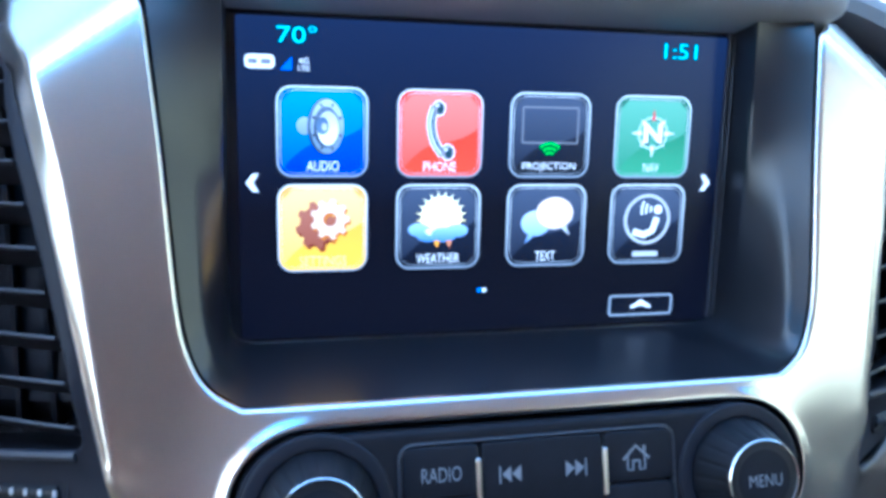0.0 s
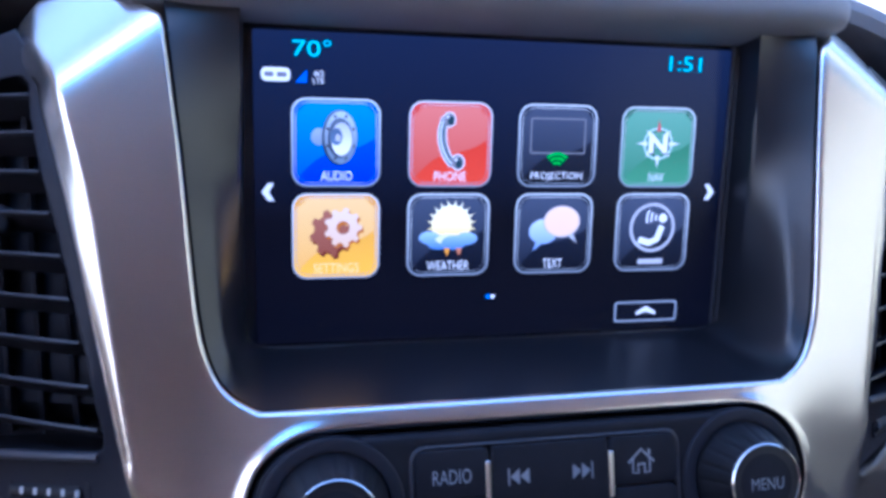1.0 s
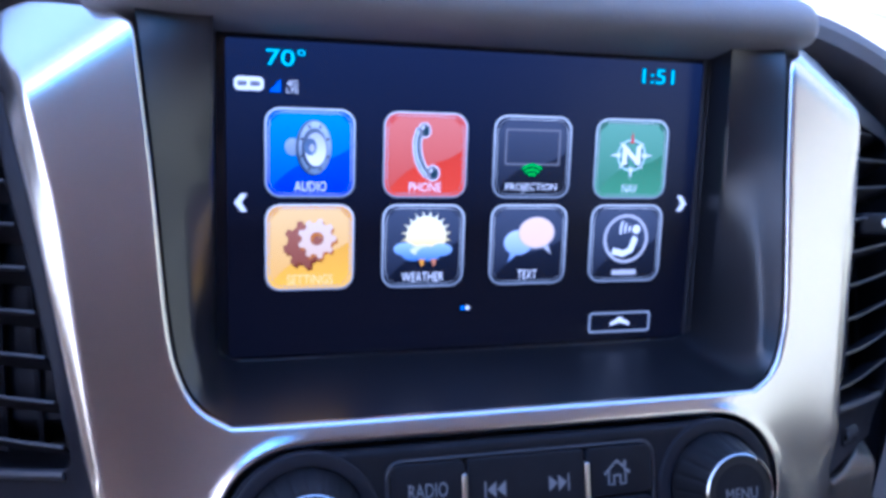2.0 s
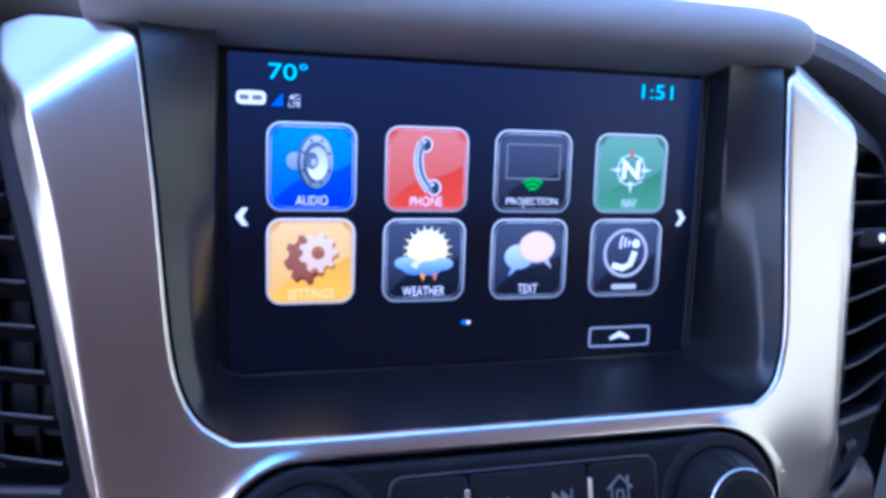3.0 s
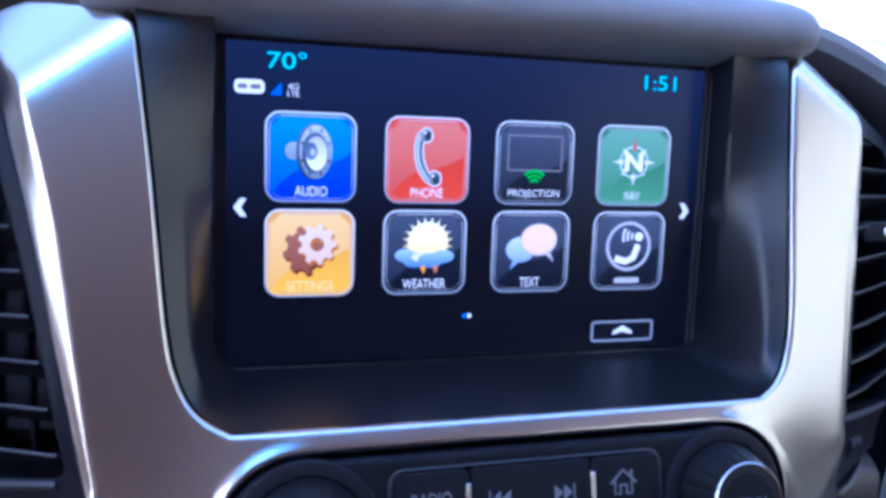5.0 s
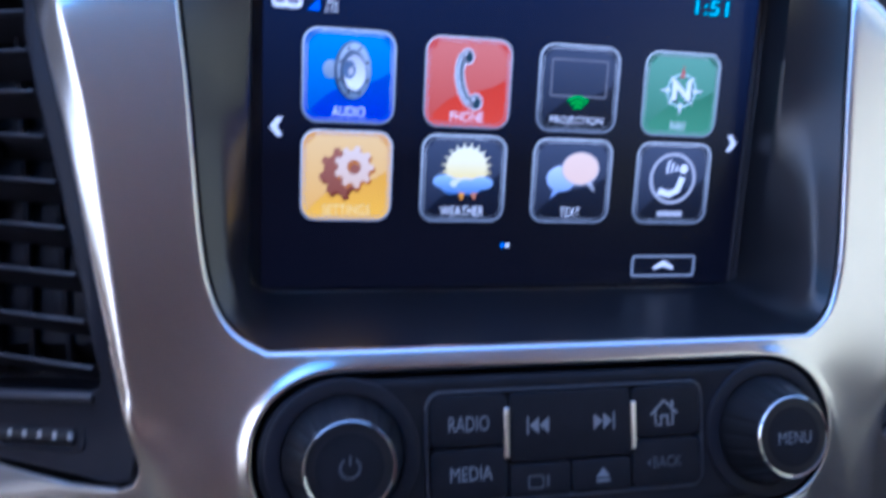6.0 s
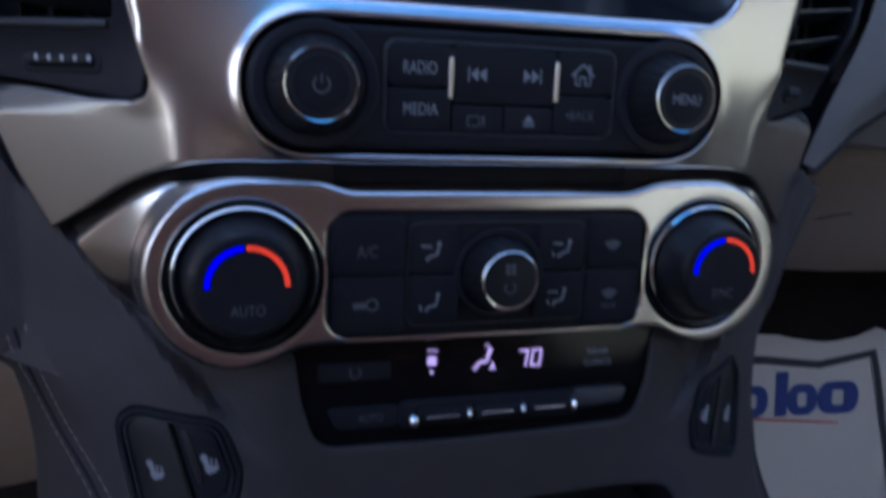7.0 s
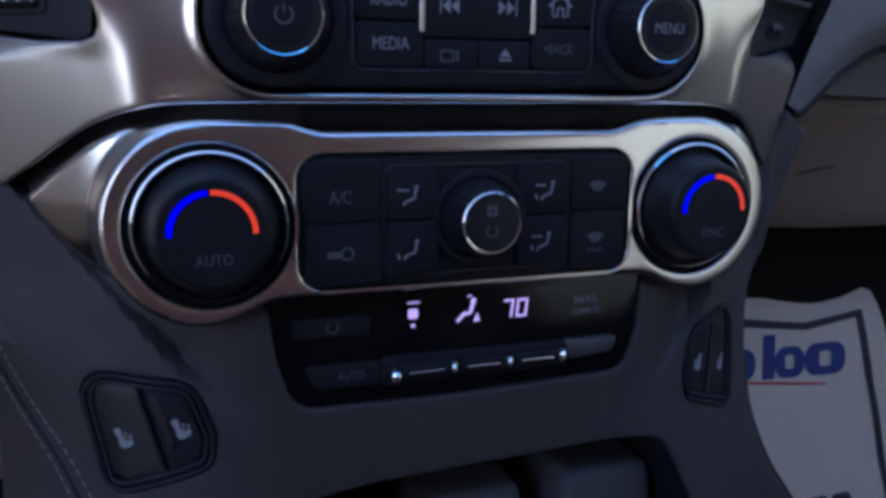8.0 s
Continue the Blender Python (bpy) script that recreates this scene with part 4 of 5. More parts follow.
part("print", ribbon(arc(1.6, -166.8, 2.0, 125, 415, 20), 0.6, 50.5), DIM, fan)

BLUE = lit("lit_blue_scale", colour(0.04, 0.03, 1.0), 1.1)
RED = lit("lit_red_scale", colour(1.0, 0.27, 0.13), 1.0)
for s, mark in ((-1, "AUTO"), (1, "SYNC")):
    cx, cy = s * 90.4, -163.4
    dial = thing("temperature_dial", STACK, (cx, cy, 34), "black temperature dial with a lit blue and red scale", "dial", "temperature dials")
    part("seat", lathe([(26.9, 26), (26.9, 33.0), (26.2, 34.2), (24.6, 35.0), (21.0, 35.2)], cx, cy, 96), BLACK, dial)
    part("chrome_ring", lathe([(24.9, 34.4), (24.9, 37.8), (24.6, 38.7), (24.0, 39.1), (23.4, 38.7), (23.1, 37.8), (23.1, 34.4)], cx, cy, 96), CHROME, dial, "thin chrome ring")
    part("grip", lathe([(21.4, 34), (21.4, 37.6), (20.8, 38.4), (18.6, 46.5), (17.8, 49.2), (17.0, 50.4), (16.4, 50.6)], cx, cy, 144, 24, 0.16, (2, 3, 4)), RUBBER, dial, "ribbed rubber grip")
    part("face", lathe([(16.5, 50.3), (16.2, 50.9), (10, 51.0), (0.005, 51.05)], cx, cy, 72), BLACK, dial, "satin black face")
    part("push_key", flat(rounded([(cx - 15.2, cy - 2.6, 0), (cx - 13, cy - 8.5, 3), (cx - 7, cy - 13.6, 5), (cx + 7, cy - 13.6, 5), (cx + 13, cy - 8.5, 3), (cx + 15.2, cy - 2.6, 0)], 1), 51.2), KEYMAT, dial)
    part("cold_scale", ribbon(arc(cx, cy + 0.2, 12.8, 182, 95.5, 24), 1.7, 51.35), BLUE, dial, "lit blue arc")
    part("warm_scale", ribbon(arc(cx, cy + 0.2, 12.8, 91.5, -1, 24), 1.7, 51.35), RED, dial, "lit red arc")
    part("print", words(mark, cx, cy - 8.0, 11.2 if s < 0 else 9.2, 3.6, 51.4), DIM, dial)

# ---- lower display and toggles ----
low = thing("climate_display", STACK, (0, -212, 26), "black glossy climate display with lit digits over a row of toggles", "display panel")
W0 = 29.4
part("display_plate", draped(solid(rounded([(-75, -190, 3), (75.5, -190, 3), (73.6, -213, 20), (68.5, -231.2, 11), (-5, -233.4, 60), (-65.5, -232.8, 11), (-71.6, -213, 20)], 4, 8), -8, 0, 0.8), lambda x, y: W0), GLOSS, low)
PINK = lit("lit_pale_pink", colour(0.95, 0.78, 0.95), 1.0)
DIGITS = joined(*[ribbon(l, 1.0, W0 + 0.15 + 0.01 * i) for i, l in enumerate(([(15.4, -197.9), (19.4, -197.9)], [(19.2, -197.5), (18.2, -204.6)], [(20.9, -197.9), (24.9, -197.9)], [(21.3, -197.4), (20.6, -204.6)], [(24.9, -197.4), (24.2, -204.6)], [(20.4, -204.2), (24.3, -204.2)]))])
part("lit_digits", DIGITS, PINK, low, "pale pink lit digits")
part("lit_fan", joined(flat(box(-22.6, -202.0, -18.8, -198.2, 0.9), W0 + 0.15), flat(box(-22.8, -196.2, -18.2, -195.6, 0.1), W0 + 0.15), flat(disc(-20.7, -204.6, 0.8, 14), W0 + 0.15)), PINK, low, "pale pink lit fan mark")
part("lit_figure", joined(ribbon([(2.8, -197.4), (1.7, -201.4), (-1.2, -201.8)], 1.5, W0 + 0.15), ribbon([(-0.8, -201.6), (-3.6, -204.6)], 1.3, W0 + 0.16), flat(disc(2.9, -196.9, 1.1, 16), W0 + 0.17), flat([(3.0, -205.0), (5.6, -205.0), (4.4, -201.4)], W0 + 0.15),
                          flat(box(0.4, -195.2, 2.4, -194.7, 0.1), W0 + 0.15)), PINK, low, "pale pink lit mark of a seated figure")
part("print", joined(words("REAR", 50.2, -199.9, 9.6, 2.6, W0 + 0.15), words("CLIMATE", 50.2, -204.6, 12.4, 2.6, W0 + 0.15)), PRINT, low)
k = key(low, -64.6, -206.6, -36.6, -198.6, W0 - 2, W0 + 1.0, "power_key", 1.2)
part("print", ribbon(arc(-50.6, -202.6, 2.0, 125, 415, 18), 0.6, W0 + 1.1), DIM, k)
k = part("auto_key", solid(rounded([(-61.6, -216.4), (-33.6, -216.4), (-33.6, -225.6), (-57.5, -225.2, 4)], 1.5), W0 - 2, W0 + 1.6, 0.6), KEYMAT, low)
part("print", words("AUTO", -44.5, -220.8, 9.6, 3.2, W0 + 1.7), DIM, k)
k = part("rear_key", solid(rounded([(39.5, -215.0), (63.4, -215.2), (61.4, -221.6, 3), (42.0, -223.2, 2)], 1.2), W0 - 2, W0 + 3.2, 0.8), SLAT, low)
part("print", words("REAR", 50.0, -218.9, 9.0, 2.4, W0 + 3.3), DIM, k)
part("toggle_bed", solid(box(-33.5, -226.2, 42, -215.2, 2.5), W0 - 2, W0 + 2.2, 1.0), KEYMAT, low)
for i in range(3):
    x0, x1 = -26.6 + 22.2 * i, -6.6 + 22.2 * i
    tg = part("toggle", solid(box(x0, -223.4 + 0.2 * i, x1, -217.8 + 0.2 * i, 1.4), W0, W0 + 6.0, 1.6), KEYMAT, low, "black rocker toggle")
    part("toggle_line", solid(box(x0 + 3.0, -221.2 + 0.2 * i, x1 - 3.6, -220.2 + 0.2 * i, 0.3), W0 + 5.9, W0 + 6.4, 0.2), SILVER, tg, "dull silver line")
for i, (r, ln) in enumerate(((2.5, 3.4), (1.6, 3.0), (1.5, 3.0), (2.0, 3.2))):
    px, py = -28.7 + 22.2 * i, -220.9 + 0.3 * i
    bm = bmesh.new()
    bmesh.ops.create_uvsphere(bm, u_segments=12, v_segments=8, radius=1.0)
    for v in bm.verts:
        v.co = (px + v.co.x * r, py + v.co.y * ln - (0.8 if i == 0 else 0), W0 + 4.6 + v.co.z * 3.4)
    part("chrome_post", bm, CHROME, low, "bright chrome post", sharp=15.0)

# ---- lower console ----
console = thing("lower_console", STACK, (0, -260, 10), "dark grey grained console cover under the climate controls", "console")
left_line = [(-194, -122), (-210, -136), (-212, -168), (-204, -188), (-188, -202), (-178.5, -214), (-176.5, -228), (-174, -250), (-173, -271), (-174, -345)]
right_line = [(x, -y) for x, y in zip(EDGE_X, EDGE_Y)][::-1]
CUBBY = rounded([(-70, -269, 6), (-38, -264, 40), (20, -261.5, 60), (83.5, -259, 7), (90.5, -273, 10), (97, -290, 8), (106, -335, 6), (-86, -335, 6)], 6)
HEAT = rounded([(-139, -213.4, 10), (-98.6, -217.2, 9), (-92, -236, 9), (-93.4, -246.8, 6), (-124, -257, 7), (-130, -255, 6)], 6)


def across(pts):
    """The same outline for the narrower switch on the passenger's side."""
    return [(95 + (-p[0] - 92.6) * 0.73, p[1] + 1.5 + 0.1 * (-p[0] - 92.6)) for p in pts]


HEAT_R = across(HEAT)[::-1]
cover = solid([*left_line, *right_line], -5, 0, 2.0, [CUBBY, HEAT, HEAT_R, rounded([(-74, -187, 3), (74.5, -187, 3), (72.6, -213, 20), (67.7, -230.3, 10.4), (-5, -232.5, 60), (-64.7, -231.9, 10.4), (-70.6, -213, 20)], 4, 8)], 4, 1.2, 1.8)
part("cover", draped(cover, cover_height), GREY, console, sharp=40)
edge_r = [(x, y, cover_height(x, y) - 2.4) for x, y in smooth_line(right_line, 4)]
part("side_panel", sheet([edge_r, [(x + 3, y - 4, z - 14) for x, y, z in edge_r], [(x + 6, y - 60, z - 160) for x, y, z in edge_r], [(x + 8, y - 200, z - 420) for x, y, z in edge_r]]), GREY, console, "dark grey side of the console")
part("edge_piping", tube([(x + 4.5, y - 2, cover_height(x, y) - 7.0) for x, y in smooth_line(right_line, 4) if y < -236], 1.5, 8), GREY, console, "rolled piping along the edge")
edge_l = [(x, y, cover_height(x, y) - 2.4) for x, y in smooth_line(left_line, 4)]
part("side_panel", sheet([edge_l, [(x - 3, y - 10, z - 30) for x, y, z in edge_l], [(x - 6, y - 200, z - 420) for x, y, z in edge_l]]), GREY, console, "dark grey side of the console")
c_low = inset(CUBBY if area(CUBBY) > 0 else CUBBY[::-1], 4)
c_top = CUBBY if area(CUBBY) > 0 else CUBBY[::-1]
part("tray_wall", sheet([[(x, y, cover_height(x, y) - 2.0) for x, y in c_top + c_top[:1]], [(x, y, cover_height(x, y) - 7) for x, y in inset(c_top, 1.0) + inset(c_top, 1.0)[:1]], [(x, y, -40) for x, y in c_low + c_low[:1]]]), BLACK, console, "black wall of the open tray")
part("tray_floor", solid(c_low, -44, -40, 0.5), BLACK, console)


def stitches(line, gap, length, lift=0.2):
    """A row of thread stitches along a line on the cover."""
    bms, dense = [], smooth_line(line, 40)
    run, last, p0 = 0.0, Vector(dense[0]), None
    for q in dense:
        q = Vector(q)
        run += (q - last).length
        last = q
        if p0 is None and run >= gap:
            p0, run = q, 0.0
        elif p0 is not None and run >= length:
            bms.append(tube([(p[0], p[1], cover_height(p[0], p[1]) + lift) for p in (p0, (p0 + q) / 2, q)], 0.22, 6))
            p0, run = None, 0.0
    return joined(*bms)


SEAM = [(-170, -190), (-165.5, -207), (-156, -229), (-142.5, -248), (-134.5, -262), (-122, -292)]
part("stitching", stitches(SEAM, 1.1, 2.3), THREAD, console, "pale thread stitched along the seam")
part("stitching", stitches([(x - 6.5, y - 4.4) for x, y in SEAM], 1.1, 2.3), THREAD, console, "pale thread stitched along the seam")
part("seam", tube([(x - 3.6, y - 2.6, cover_height(x - 3.6, y - 2.6) + 0.1) for x, y in smooth_line(SEAM, 8)], 0.7, 6), BLACK, console, "dark seam between the stitch rows")
part("stitching", stitches([(float(np.interp(y, EDGE_Y, EDGE_X)) - 5.0, -y) for y in range(140, 341, 10)], 0.9, 3.0), FAINT, console, "pale thread stitched along the edge")

for x0, y0, x1, y1, top in ((46, -306, 90, -277.5, 22), (-14, -312, 32, -284, 14)):
    blk = thing("tray_block", STACK, ((x0 + x1) / 2, (y0 + y1) / 2, -40), "dark rounded rubber block standing in the console tray", "holder", "tray blocks")
    part("block", solid(rounded([(x0, y0, 5), (x1 + 3, y0, 5), (x1, y1, 6), (x0 + 2, y1 - 1, 6)], 5, 6), -40, top, 5.0, (), 6), RUBBER_GREY, blk)


def seat_switch(s):
    """Two rocker keys for a heated seat in a rounded rim."""
    def f(pts):
        return [(x, y) for x, y in pts] if s < 0 else across(pts)

    def up(bm):
        for v in bm.verts:
            v.co.z += cover_height(v.co.x, v.co.y) + 0.4
        return bm
    sw = thing("seat_heat_switch", STACK, (s * 113, -232, 20), "pair of dark keys with pale heated-seat marks in a black rim", "switch", "seat heat switches")
    big = HEAT if area(HEAT) > 0 else HEAT[::-1]
    part("rim", up(solid(f(inset(big, 0.2)), -6, 0.9, 0.7, [f(inset(big, 1.9))], step=3.5)), BLACK, sw)
    part("inner_rim", up(solid(f(inset(big, 2.5)), -6, 0.3, 0.5, [f(inset(big, 3.9))], step=3.5)), VENT, sw)
    for side in (0, 1):
        pts = ([(-134.4, -217.4, 6), (-117.2, -218.6, 1), (-108.8, -248.6, 1), (-122.0, -252.8, 4), (-127.4, -251.0, 4)] if side == 0
               else [(-116.2, -218.8, 1), (-101.2, -221.4, 6), (-96.2, -237.0, 6), (-97.6, -244.2, 4), (-107.8, -248.2, 1)])
        kk = part("key", up(solid(f(rounded(pts, 2)), -6, -0.6, 1.6, step=3.5)), RUBBER if side == 0 else KEYMAT, sw)
        cx, cy = ((-122.4, -237.8), (-103.4, -233.7))[side]
        mark = joined(ribbon(f([(cx - 1.6, cy + 2.2), (cx - 0.6, cy - 0.8), (cx + 2.6, cy - 1.4)]), 2.0, -0.3), flat(f(disc(cx - 1.9, cy + 2.6, 1.3, 14)), -0.28), flat(f(disc(cx + 0.1, cy - 1.4, 1.8, 16, 1.6)), -0.26),
                      flat(f(disc(cx + 2.4, cy - 0.6, 0.9, 14)), -0.27), ribbon(f([(cx + 0.6, cy + 2.4), (cx + 0.9, cy + 1.2), (cx + 0.5, cy + 0.4)]), 0.6, -0.25), ribbon(f([(cx + 2.2, cy + 2.2), (cx + 2.5, cy + 1.2), (cx + 2.1, cy + 0.4)]), 0.6, -0.24))
        part("print", up(mark), PRINT, kk, "pale mark of a heated seat")
    part("tab", up(solid(f(rounded([(-113.6, -221.5), (-110.4, -222.0), (-105.4, -238.0), (-106.8, -242.0)], 1.2)), -1, 0.3, 0.5)), RUBBER, sw, "small raised tab between the keys")


seat_switch(-1)
seat_switch(1)


# ---- air vents ----
def vent(s):
    v = thing("air_vent", STACK, (s * 155, -30, 0), "black dashboard air vent with level slats and a thumb wheel", "vent", "dashboard vents")

    def q(x, y, z):
        return (s * x, y, z)

    def face(a, y=0.0):
        high = (24.5 - 0.38 * max(0.0, a - 133) if a < 150 else 18 - (a - 150) * 0.62) - 0.25 * max(0.0, y - 4)
        f = ease(-y, 60, 95)
        return high * (1 - f) + min(high, side_fold(a, -98) - 4.2) * f

    edge_in = [(149.6, 34), (147.6, 20), (143, 5), (137.2, -18), (133.3, -36), (129.8, -52), (125.8, -72), (123.2, -88), (121.8, -96), (123, -103), (127, -105)]
    edge_out = [(178, -97.6), (183.5, -90), (191, -74), (201, -47), (214, 5), (214, 40), (160, 52)]
    hole = rounded([(154.5, 36, 5), (153, 22, 0), (148.4, 4, 0), (142.6, -19, 0), (138.6, -37, 0), (135, -53, 0), (131.5, -73, 0), (131, -79, 4), (183, -79, 4), (196, -47, 4), (208, 5, 4), (208, 32, 6)], 3)
    plate = solid([(s * x, y) for x, y in edge_in + edge_out], -3, 0, 0.8, [[(s * x, y) for x, y in hole]], step=6)
    part("frame", draped(plate, lambda x, y: face(abs(x), y)), VENT, v, "black frame round the slats")
    wall0 = [q(x, y, face(x, y) - 1.5) for x, y in hole + hole[:1]]
    wall1 = [q(x + (3 if x < 165 else -3), y, face(x, y) - 60) for x, y in hole + hole[:1]]
    part("duct", sheet([wall0, wall1]), BLACK, v, "black inside of the duct")
    part("duct_back", solid([(s * x, y) for x, y in hole], -62, -58, 0.3), BLACK, v)
    for k in range(9):
        y = 29.4 - 12.4 * k
        x0, x1 = float(np.interp(-y, (-36, -4, 19, 37, 53, 73, 79), (154.5, 148.4, 142.6, 138.6, 135, 131.5, 131))) + 1, float(np.interp(-y, (-32, 47, 79), (208, 196, 183))) - 1
        drop = 0.09 + 0.006 * k
        bm = bmesh.new()
        rows = []
        for i in range(9):
            a = x0 + (x1 - x0) * i / 8
            z, yy = face(a, y) - 3.0, y - (155 - a) * drop
            sec = [(0.0, 0.0), (0.5, -0.6), (0.75, -3), (0.3, -15), (-0.6, -15), (-0.6, -2), (-0.35, -0.3)]
            rows.append([bm.verts.new(q(a, yy + e + 0.28 * d, z + d)) for e, d in sec])
        for r0, r1 in zip(rows, rows[1:]):
            for j in range(7):
                bm.faces.new((r0[j - 1], r0[j], r1[j], r1[j - 1]))
        bm.faces.new(rows[0])
        bm.faces.new(rows[-1][::-1])
        bmesh.ops.recalc_face_normals(bm, faces=bm.faces)
        sl = part("slat", bm, VENT, v)
        # edge drawn paler than its slat: the light it catches, as colour
        part("edge", tube([q(a, y - (155 - a) * drop + 0.25, face(a, y) - 2.9) for a in (x0 + (x1 - x0) * i / 8 for i in range(9))], 0.5, 6), SLAT, sl, "front edge, paler to show the light it catches")
    # lip in the same paler grey, standing in for the light on it
    part("lower_lip", tube([q(a, -80.6, face(a, -80.6) - 0.2) for a in range(133, 182, 6)], 1.5, 10), SLAT, v, "rolled lip under the slats, paler for the light on it")
    for k in range(5):
        a = 146 + 11.5 * k
        bm = bmesh.new()
        bmesh.ops.create_cube(bm, size=1.0)
        for p in bm.verts:
            p.co = q(a + p.co.x * 1.4 + p.co.y * 6, -22 + p.co.y * 110 if a > 150 else -38 + p.co.y * 76, face(a) - 32 + p.co.z * 18)
        part("vane", bm, BLACK, v, "upright vane behind the slats")
    tab = part("tab", solid([(s * x, y) for x, y in box(160, -13.5, 186, -4.5, 3)], face(172) - 5, face(172) + 2.5, 1.6), KEYMAT, v, "tab for turning the slats")
    part("tab_dot", solid(disc(s * 173, -9, 2.2, 20), face(172) + 2, face(172) + 3.0, 0.5), CHROME, tab, "small chrome dot")
    wa, wb = (136, 163) if s < 0 else (143, 159.5)
    bm = solid([(s * x, y) for x, y in box(wa, -97.0, wb, -87.6, 2.5)], 0, 1.4, 0.8, [[(s * x, y) for x, y in box(wa + 2, -95.6, wb - 2, -89.0, 2)]])
    part("wheel_rim", draped(bm, lambda x, y: face(abs(x), -92) - 0.6), BLACK, v)
    wheel = tube([q(a, -92.3, face(a, -92) - 1.4) for a in (wa + 2.5 + (wb - wa - 5) * i / 10 for i in range(11))], 3.0, 12)
    w = part("thumb_wheel", wheel, RUBBER, v, "ribbed thumb wheel")
    for i in range(5 if s < 0 else 3):
        a = wa + 4 + 4.5 * i
        part("wheel_rib", tube([q(a, -92.3 + 3.2 * math.sin(b), face(a, -92) - 1.4 + 3.2 * math.cos(b)) for b in (-0.2, 0.1, 0.4)], 0.75, 8), PALE if s < 0 else DIM, w, "pale rib")


vent(-1)
vent(1)


# ---- dashboard beside the stack ----
def dash(s):
    joint = ((-70, -47, 53, 70, 78, 97, 122, 140, 170), (216, 214, 202, 197, 194, 187, 180.5, 177, 172))
    rows = []
    for i in range(22):
        f = i / 21
        row = []
        for j in range(30):
            g = (j / 29) ** 2.2
            bottom = float(np.interp(g * 500, (0, 9, 19, 28, 52, 90, 220, 560), (-125, -130, -122, -111, -97, -88, -78, -72)))
            top = 62 - 30 * ease(g * 500, 0, 60)
            y = top + (bottom - top) * f
            u = float(np.interp(-y, *joint)) + g * 560
            z = -17 - 40 * g + 9 * math.sin(math.pi * min(1, f)) - 16 * max(0, f - 0.86) / 0.14 * min(1, g * 8)
            row.append((s * u, y, z))
        rows.append(row)
    line = [row_end for row_end in rows[-1]]
    d = thing("dash_pad", STACK, (s * 300, 0, -20), "dark grey padded dashboard face beside the vent", "dashboard", "dashboard pads")
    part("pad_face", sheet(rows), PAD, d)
    part("piping", tube([(x, y - 1, z - 1) for x, y, z in line[3:26]], 2.2, 8), BLACK, d, "dark piping along the lower edge")
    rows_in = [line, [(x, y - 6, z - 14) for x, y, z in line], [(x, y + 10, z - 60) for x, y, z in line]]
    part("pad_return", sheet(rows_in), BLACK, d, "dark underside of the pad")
    bms, run, last, p0 = [], 0.0, None, None
    for q in smooth_line([(x, y + 5.5, z + 3.5) for x, y, z in line[6:26]], 30):
        q = Vector(q)
        run += (q - last).length if last is not None else 0
        last = q
        if p0 is None and run >= 1.6:
            p0, run = q, 0.0
        elif p0 is not None and run >= 3.4:
            bms.append(tube([tuple(p0), tuple((p0 + q) / 2), tuple(q)], 0.3, 6))
            p0, run = None, 0.0
    part("stitching", joined(*bms), THREAD, d, "pale thread along the lower edge")
    brow_line = smooth_line([(112, 66, -4), (134, 77, -15), (154, 83, -23), (173, 82.5, -26), (196, 74, -26), (218, 63.5, -28), (240, 49, -32), (257, 20, -36), (264, -20, -40), (310, -56, -52), (700, -70, -90)], 6)
    rows = []
    for (x, y, z) in brow_line:
        rows.append([(s * (x + a * 0.25), y + a, z + b) for a, b in ((-8, -30), (-10, -12), (-9, -3), (-5, 4), (0, 6), (5.5, 4), (9, -3), (11.5, -18), (17, -110), (28, -330))])
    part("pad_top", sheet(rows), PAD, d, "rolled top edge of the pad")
    return d


dash(1)
dash(-1)

# passenger side: glovebox, paper mat on the sloping floor
glove = thing("glovebox", HERE, (480, 60, 240), "beige plastic glovebox panel under the dashboard", "glovebox")


def knee(profile, xs):
    return [[(x * 1000, (y + 0.10 * max(0, 0.36 - x)) * 1000, z * 1000) for x in xs] for y, z in profile]


XS = (0.14, 0.18, 0.22, 0.26, 0.3, 0.34, 0.4, 0.5, 0.6, 0.7, 0.79)
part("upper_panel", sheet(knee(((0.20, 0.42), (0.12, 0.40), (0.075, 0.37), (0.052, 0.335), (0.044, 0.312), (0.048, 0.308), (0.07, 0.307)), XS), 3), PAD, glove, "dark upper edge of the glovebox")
part("lid", sheet(knee(((0.075, 0.305), (0.046, 0.304), (0.040, 0.300), (0.034, 0.27), (0.031, 0.24), (0.031, 0.222), (0.034, 0.212), (0.045, 0.207), (0.30, 0.205)), XS), 3), BEIGE, glove, "beige lid")
crack = [(0.286, 0.040, 0.251), (0.30, 0.0375, 0.257), (0.315, 0.0355, 0.262), (0.33, 0.035, 0.265)]
part("crease", tube([(x * 1000, (y - 0.001) * 1000, z * 1000) for x, y, z in crack], 0.8, 6), BLACK, glove, "dark crease in the lid")

column = thing("knee_panel", HERE, (-420, 90, 150), "pale beige panel under the dashboard on the driver's side", "panel")
def knee_rows(*profile):
    return [[(x, y + 0.15 * (x + 200), z) for x in range(-760, -159, 60)] for y, z in profile]


part("upper_panel", sheet(knee_rows((200, 400), (120, 350), (85, 280), (79, 226), (84, 222)), 4), PALE_BEIGE, column)
part("lower_panel", sheet(knee_rows((84, 219), (76, 214), (75, 180), (90, 60), (140, -110)), 4), PALE_BEIGE, column)

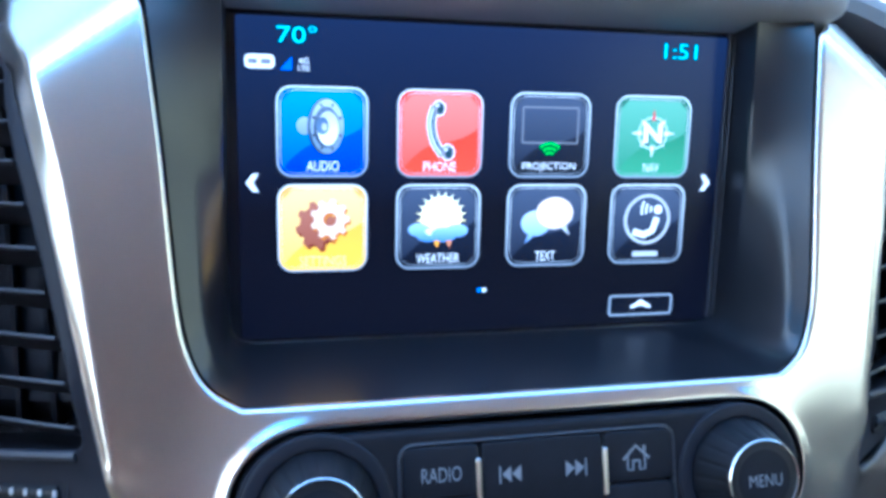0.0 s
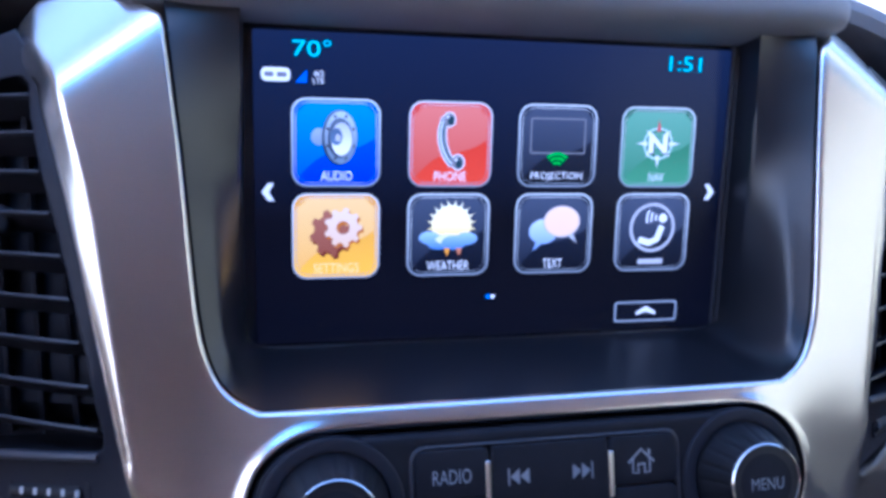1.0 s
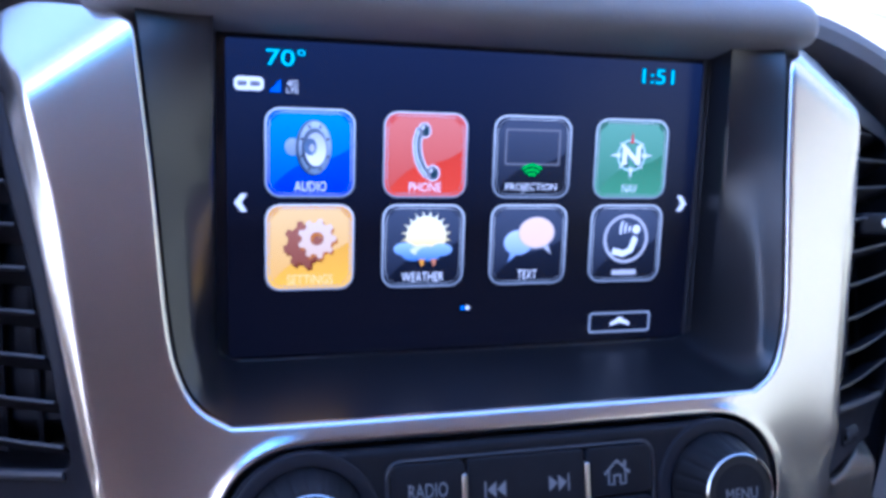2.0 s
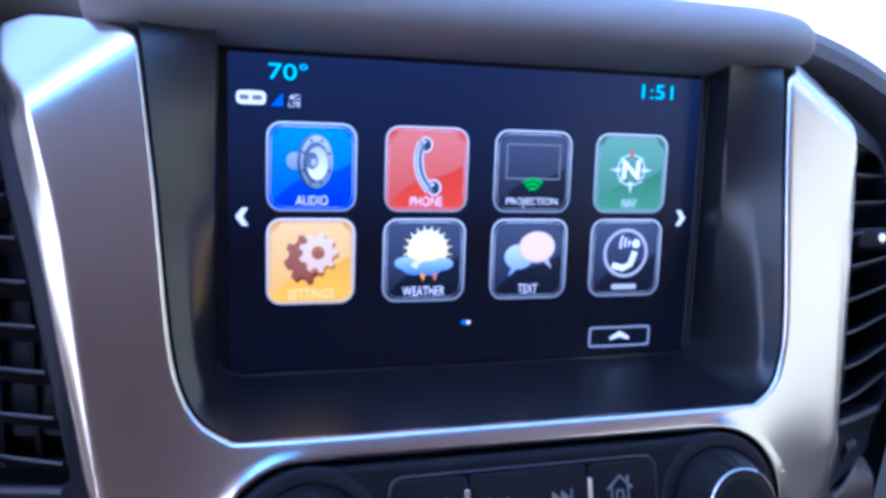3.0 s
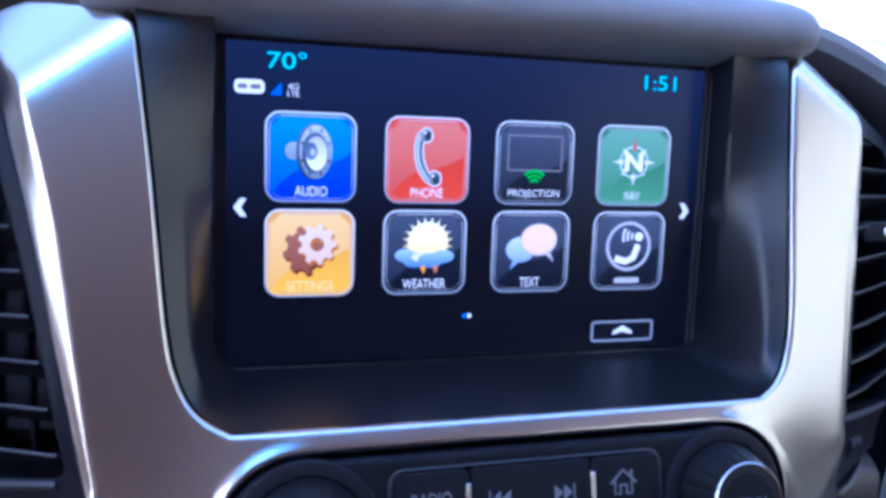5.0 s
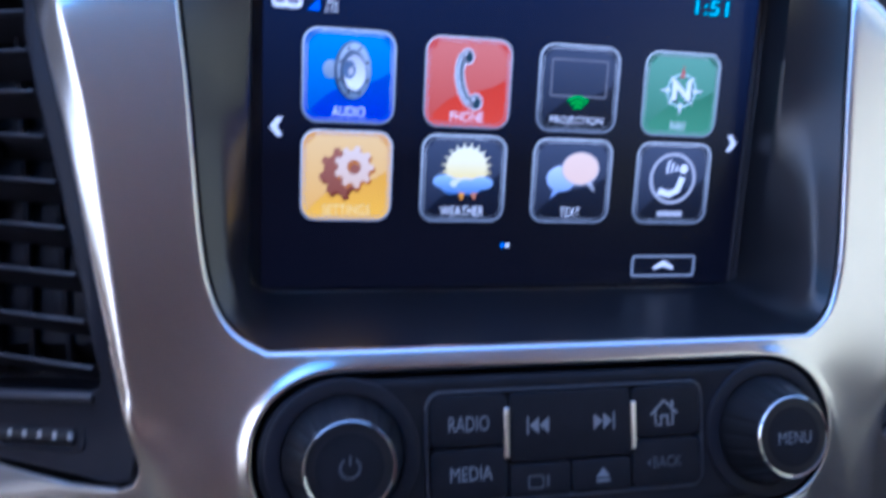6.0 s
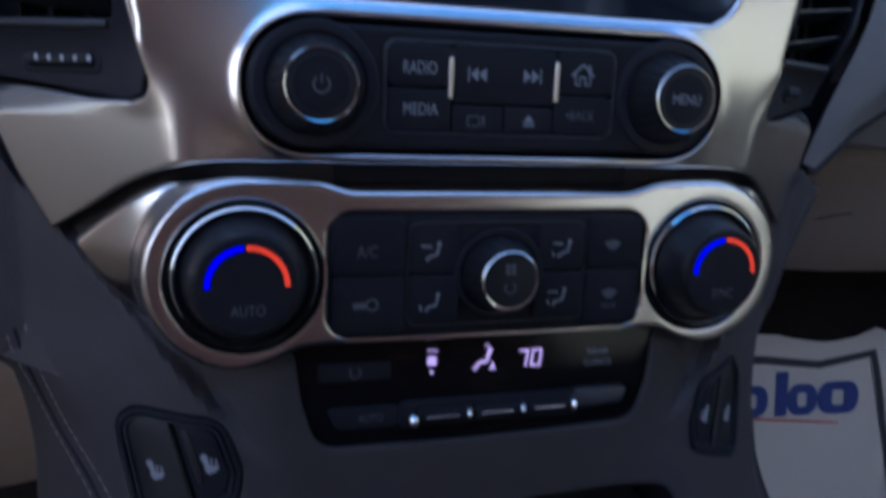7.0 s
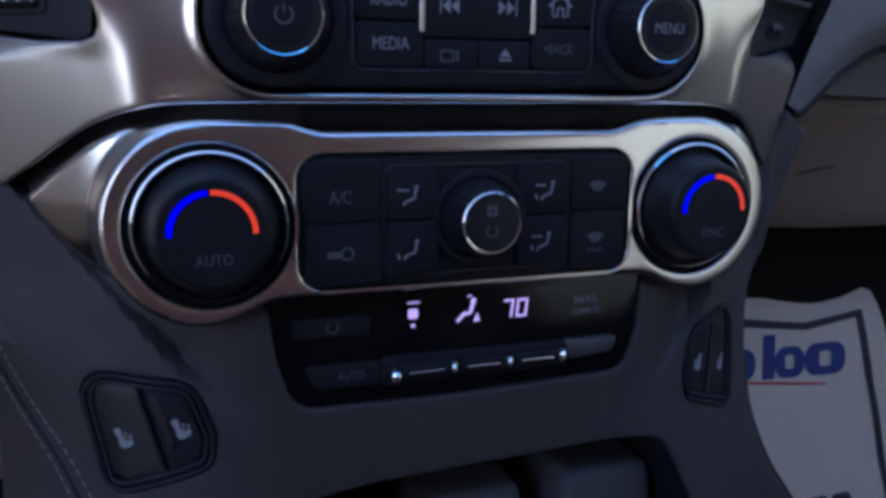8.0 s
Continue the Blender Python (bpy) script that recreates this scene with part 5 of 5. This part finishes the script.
SLOPE = pose(0, -0.04, 0.005, 35, 0, 0)
mat_ob = thing("paper_floor_mat", SLOPE, (450, 40, 0), "creased white printed paper mat on the dark carpet", "floor mat")


def crease(x, y):
    return 3.5 + 5 * noise.noise((x * 0.009, y * 0.009, 3.1)) + 5 * abs(noise.noise((x * 0.016, y * 0.013, 7.7))) * ease(x - 0.4 * y, 380, 470)


def lay(bm, lift):
    return draped(bm, lambda x, y: crease(x, y) + lift)


def tilted(x, y):
    """Letters lean and their line falls a little to one side."""
    return (x + 0.3 * (y - 61), y - 0.03 * (x - 400))


part("paper", lay(solid(smooth_line([(240, -120), (516, -120), (514, 0), (511, 87), (504, 143), (470, 139), (437, 136), (400, 142), (374, 146), (240, 150)], 3), -0.3, 0.0, 0, step=8), 0), PAPER, mat_ob)
part("printed_border", lay(flat([(240, 128), (366, 127.5), (425, 119.5), (488, 126.5), (485, 74), (479, 0), (470, -120), (462, -120), (471, 0), (477, 74), (480, 119.5), (425, 112.5), (366, 120), (240, 121)], 0.8, step=7), 0), INK, mat_ob, "black printed border")
for cx, w, h, slot in ((341, 33, 27, True), (371, 13, 38, False), (393, 32, 27, True), (430, 42, 28, True)):
    shape = rounded([(cx - w / 2, 73), (cx + w / 2, 73), (cx + w / 2, 73 + h), (cx - w / 2, 73 + h)], 12 if slot else 0.8)
    holes = [[tilted(*p) for p in rounded([(cx - w * 0.14, 80.5), (cx + w * 0.14, 80.5), (cx + w * 0.14, 65.5 + h), (cx - w * 0.14, 65.5 + h)], 2.5)]] if slot else ()
    part("printed_shape", lay(flat([tilted(*p) for p in shape], 1.0, holes), 0), BLUE_INK, mat_ob, "navy printed shape")
part("printed_line", lay(flat([(340, 73.5), (432, 63.5), (432, 65), (340, 75.5)], 1.0), 0), RED_INK, mat_ob, "thin red printed line")
for cx in (372, 396, 420):
    part("printed_bar", lay(flat(box(cx - 10, -52, cx + 10, -27, 4), 1.0, [box(cx - 4, -46, cx + 4, -33, 2)]), 0), INK, mat_ob, "black printed shape")
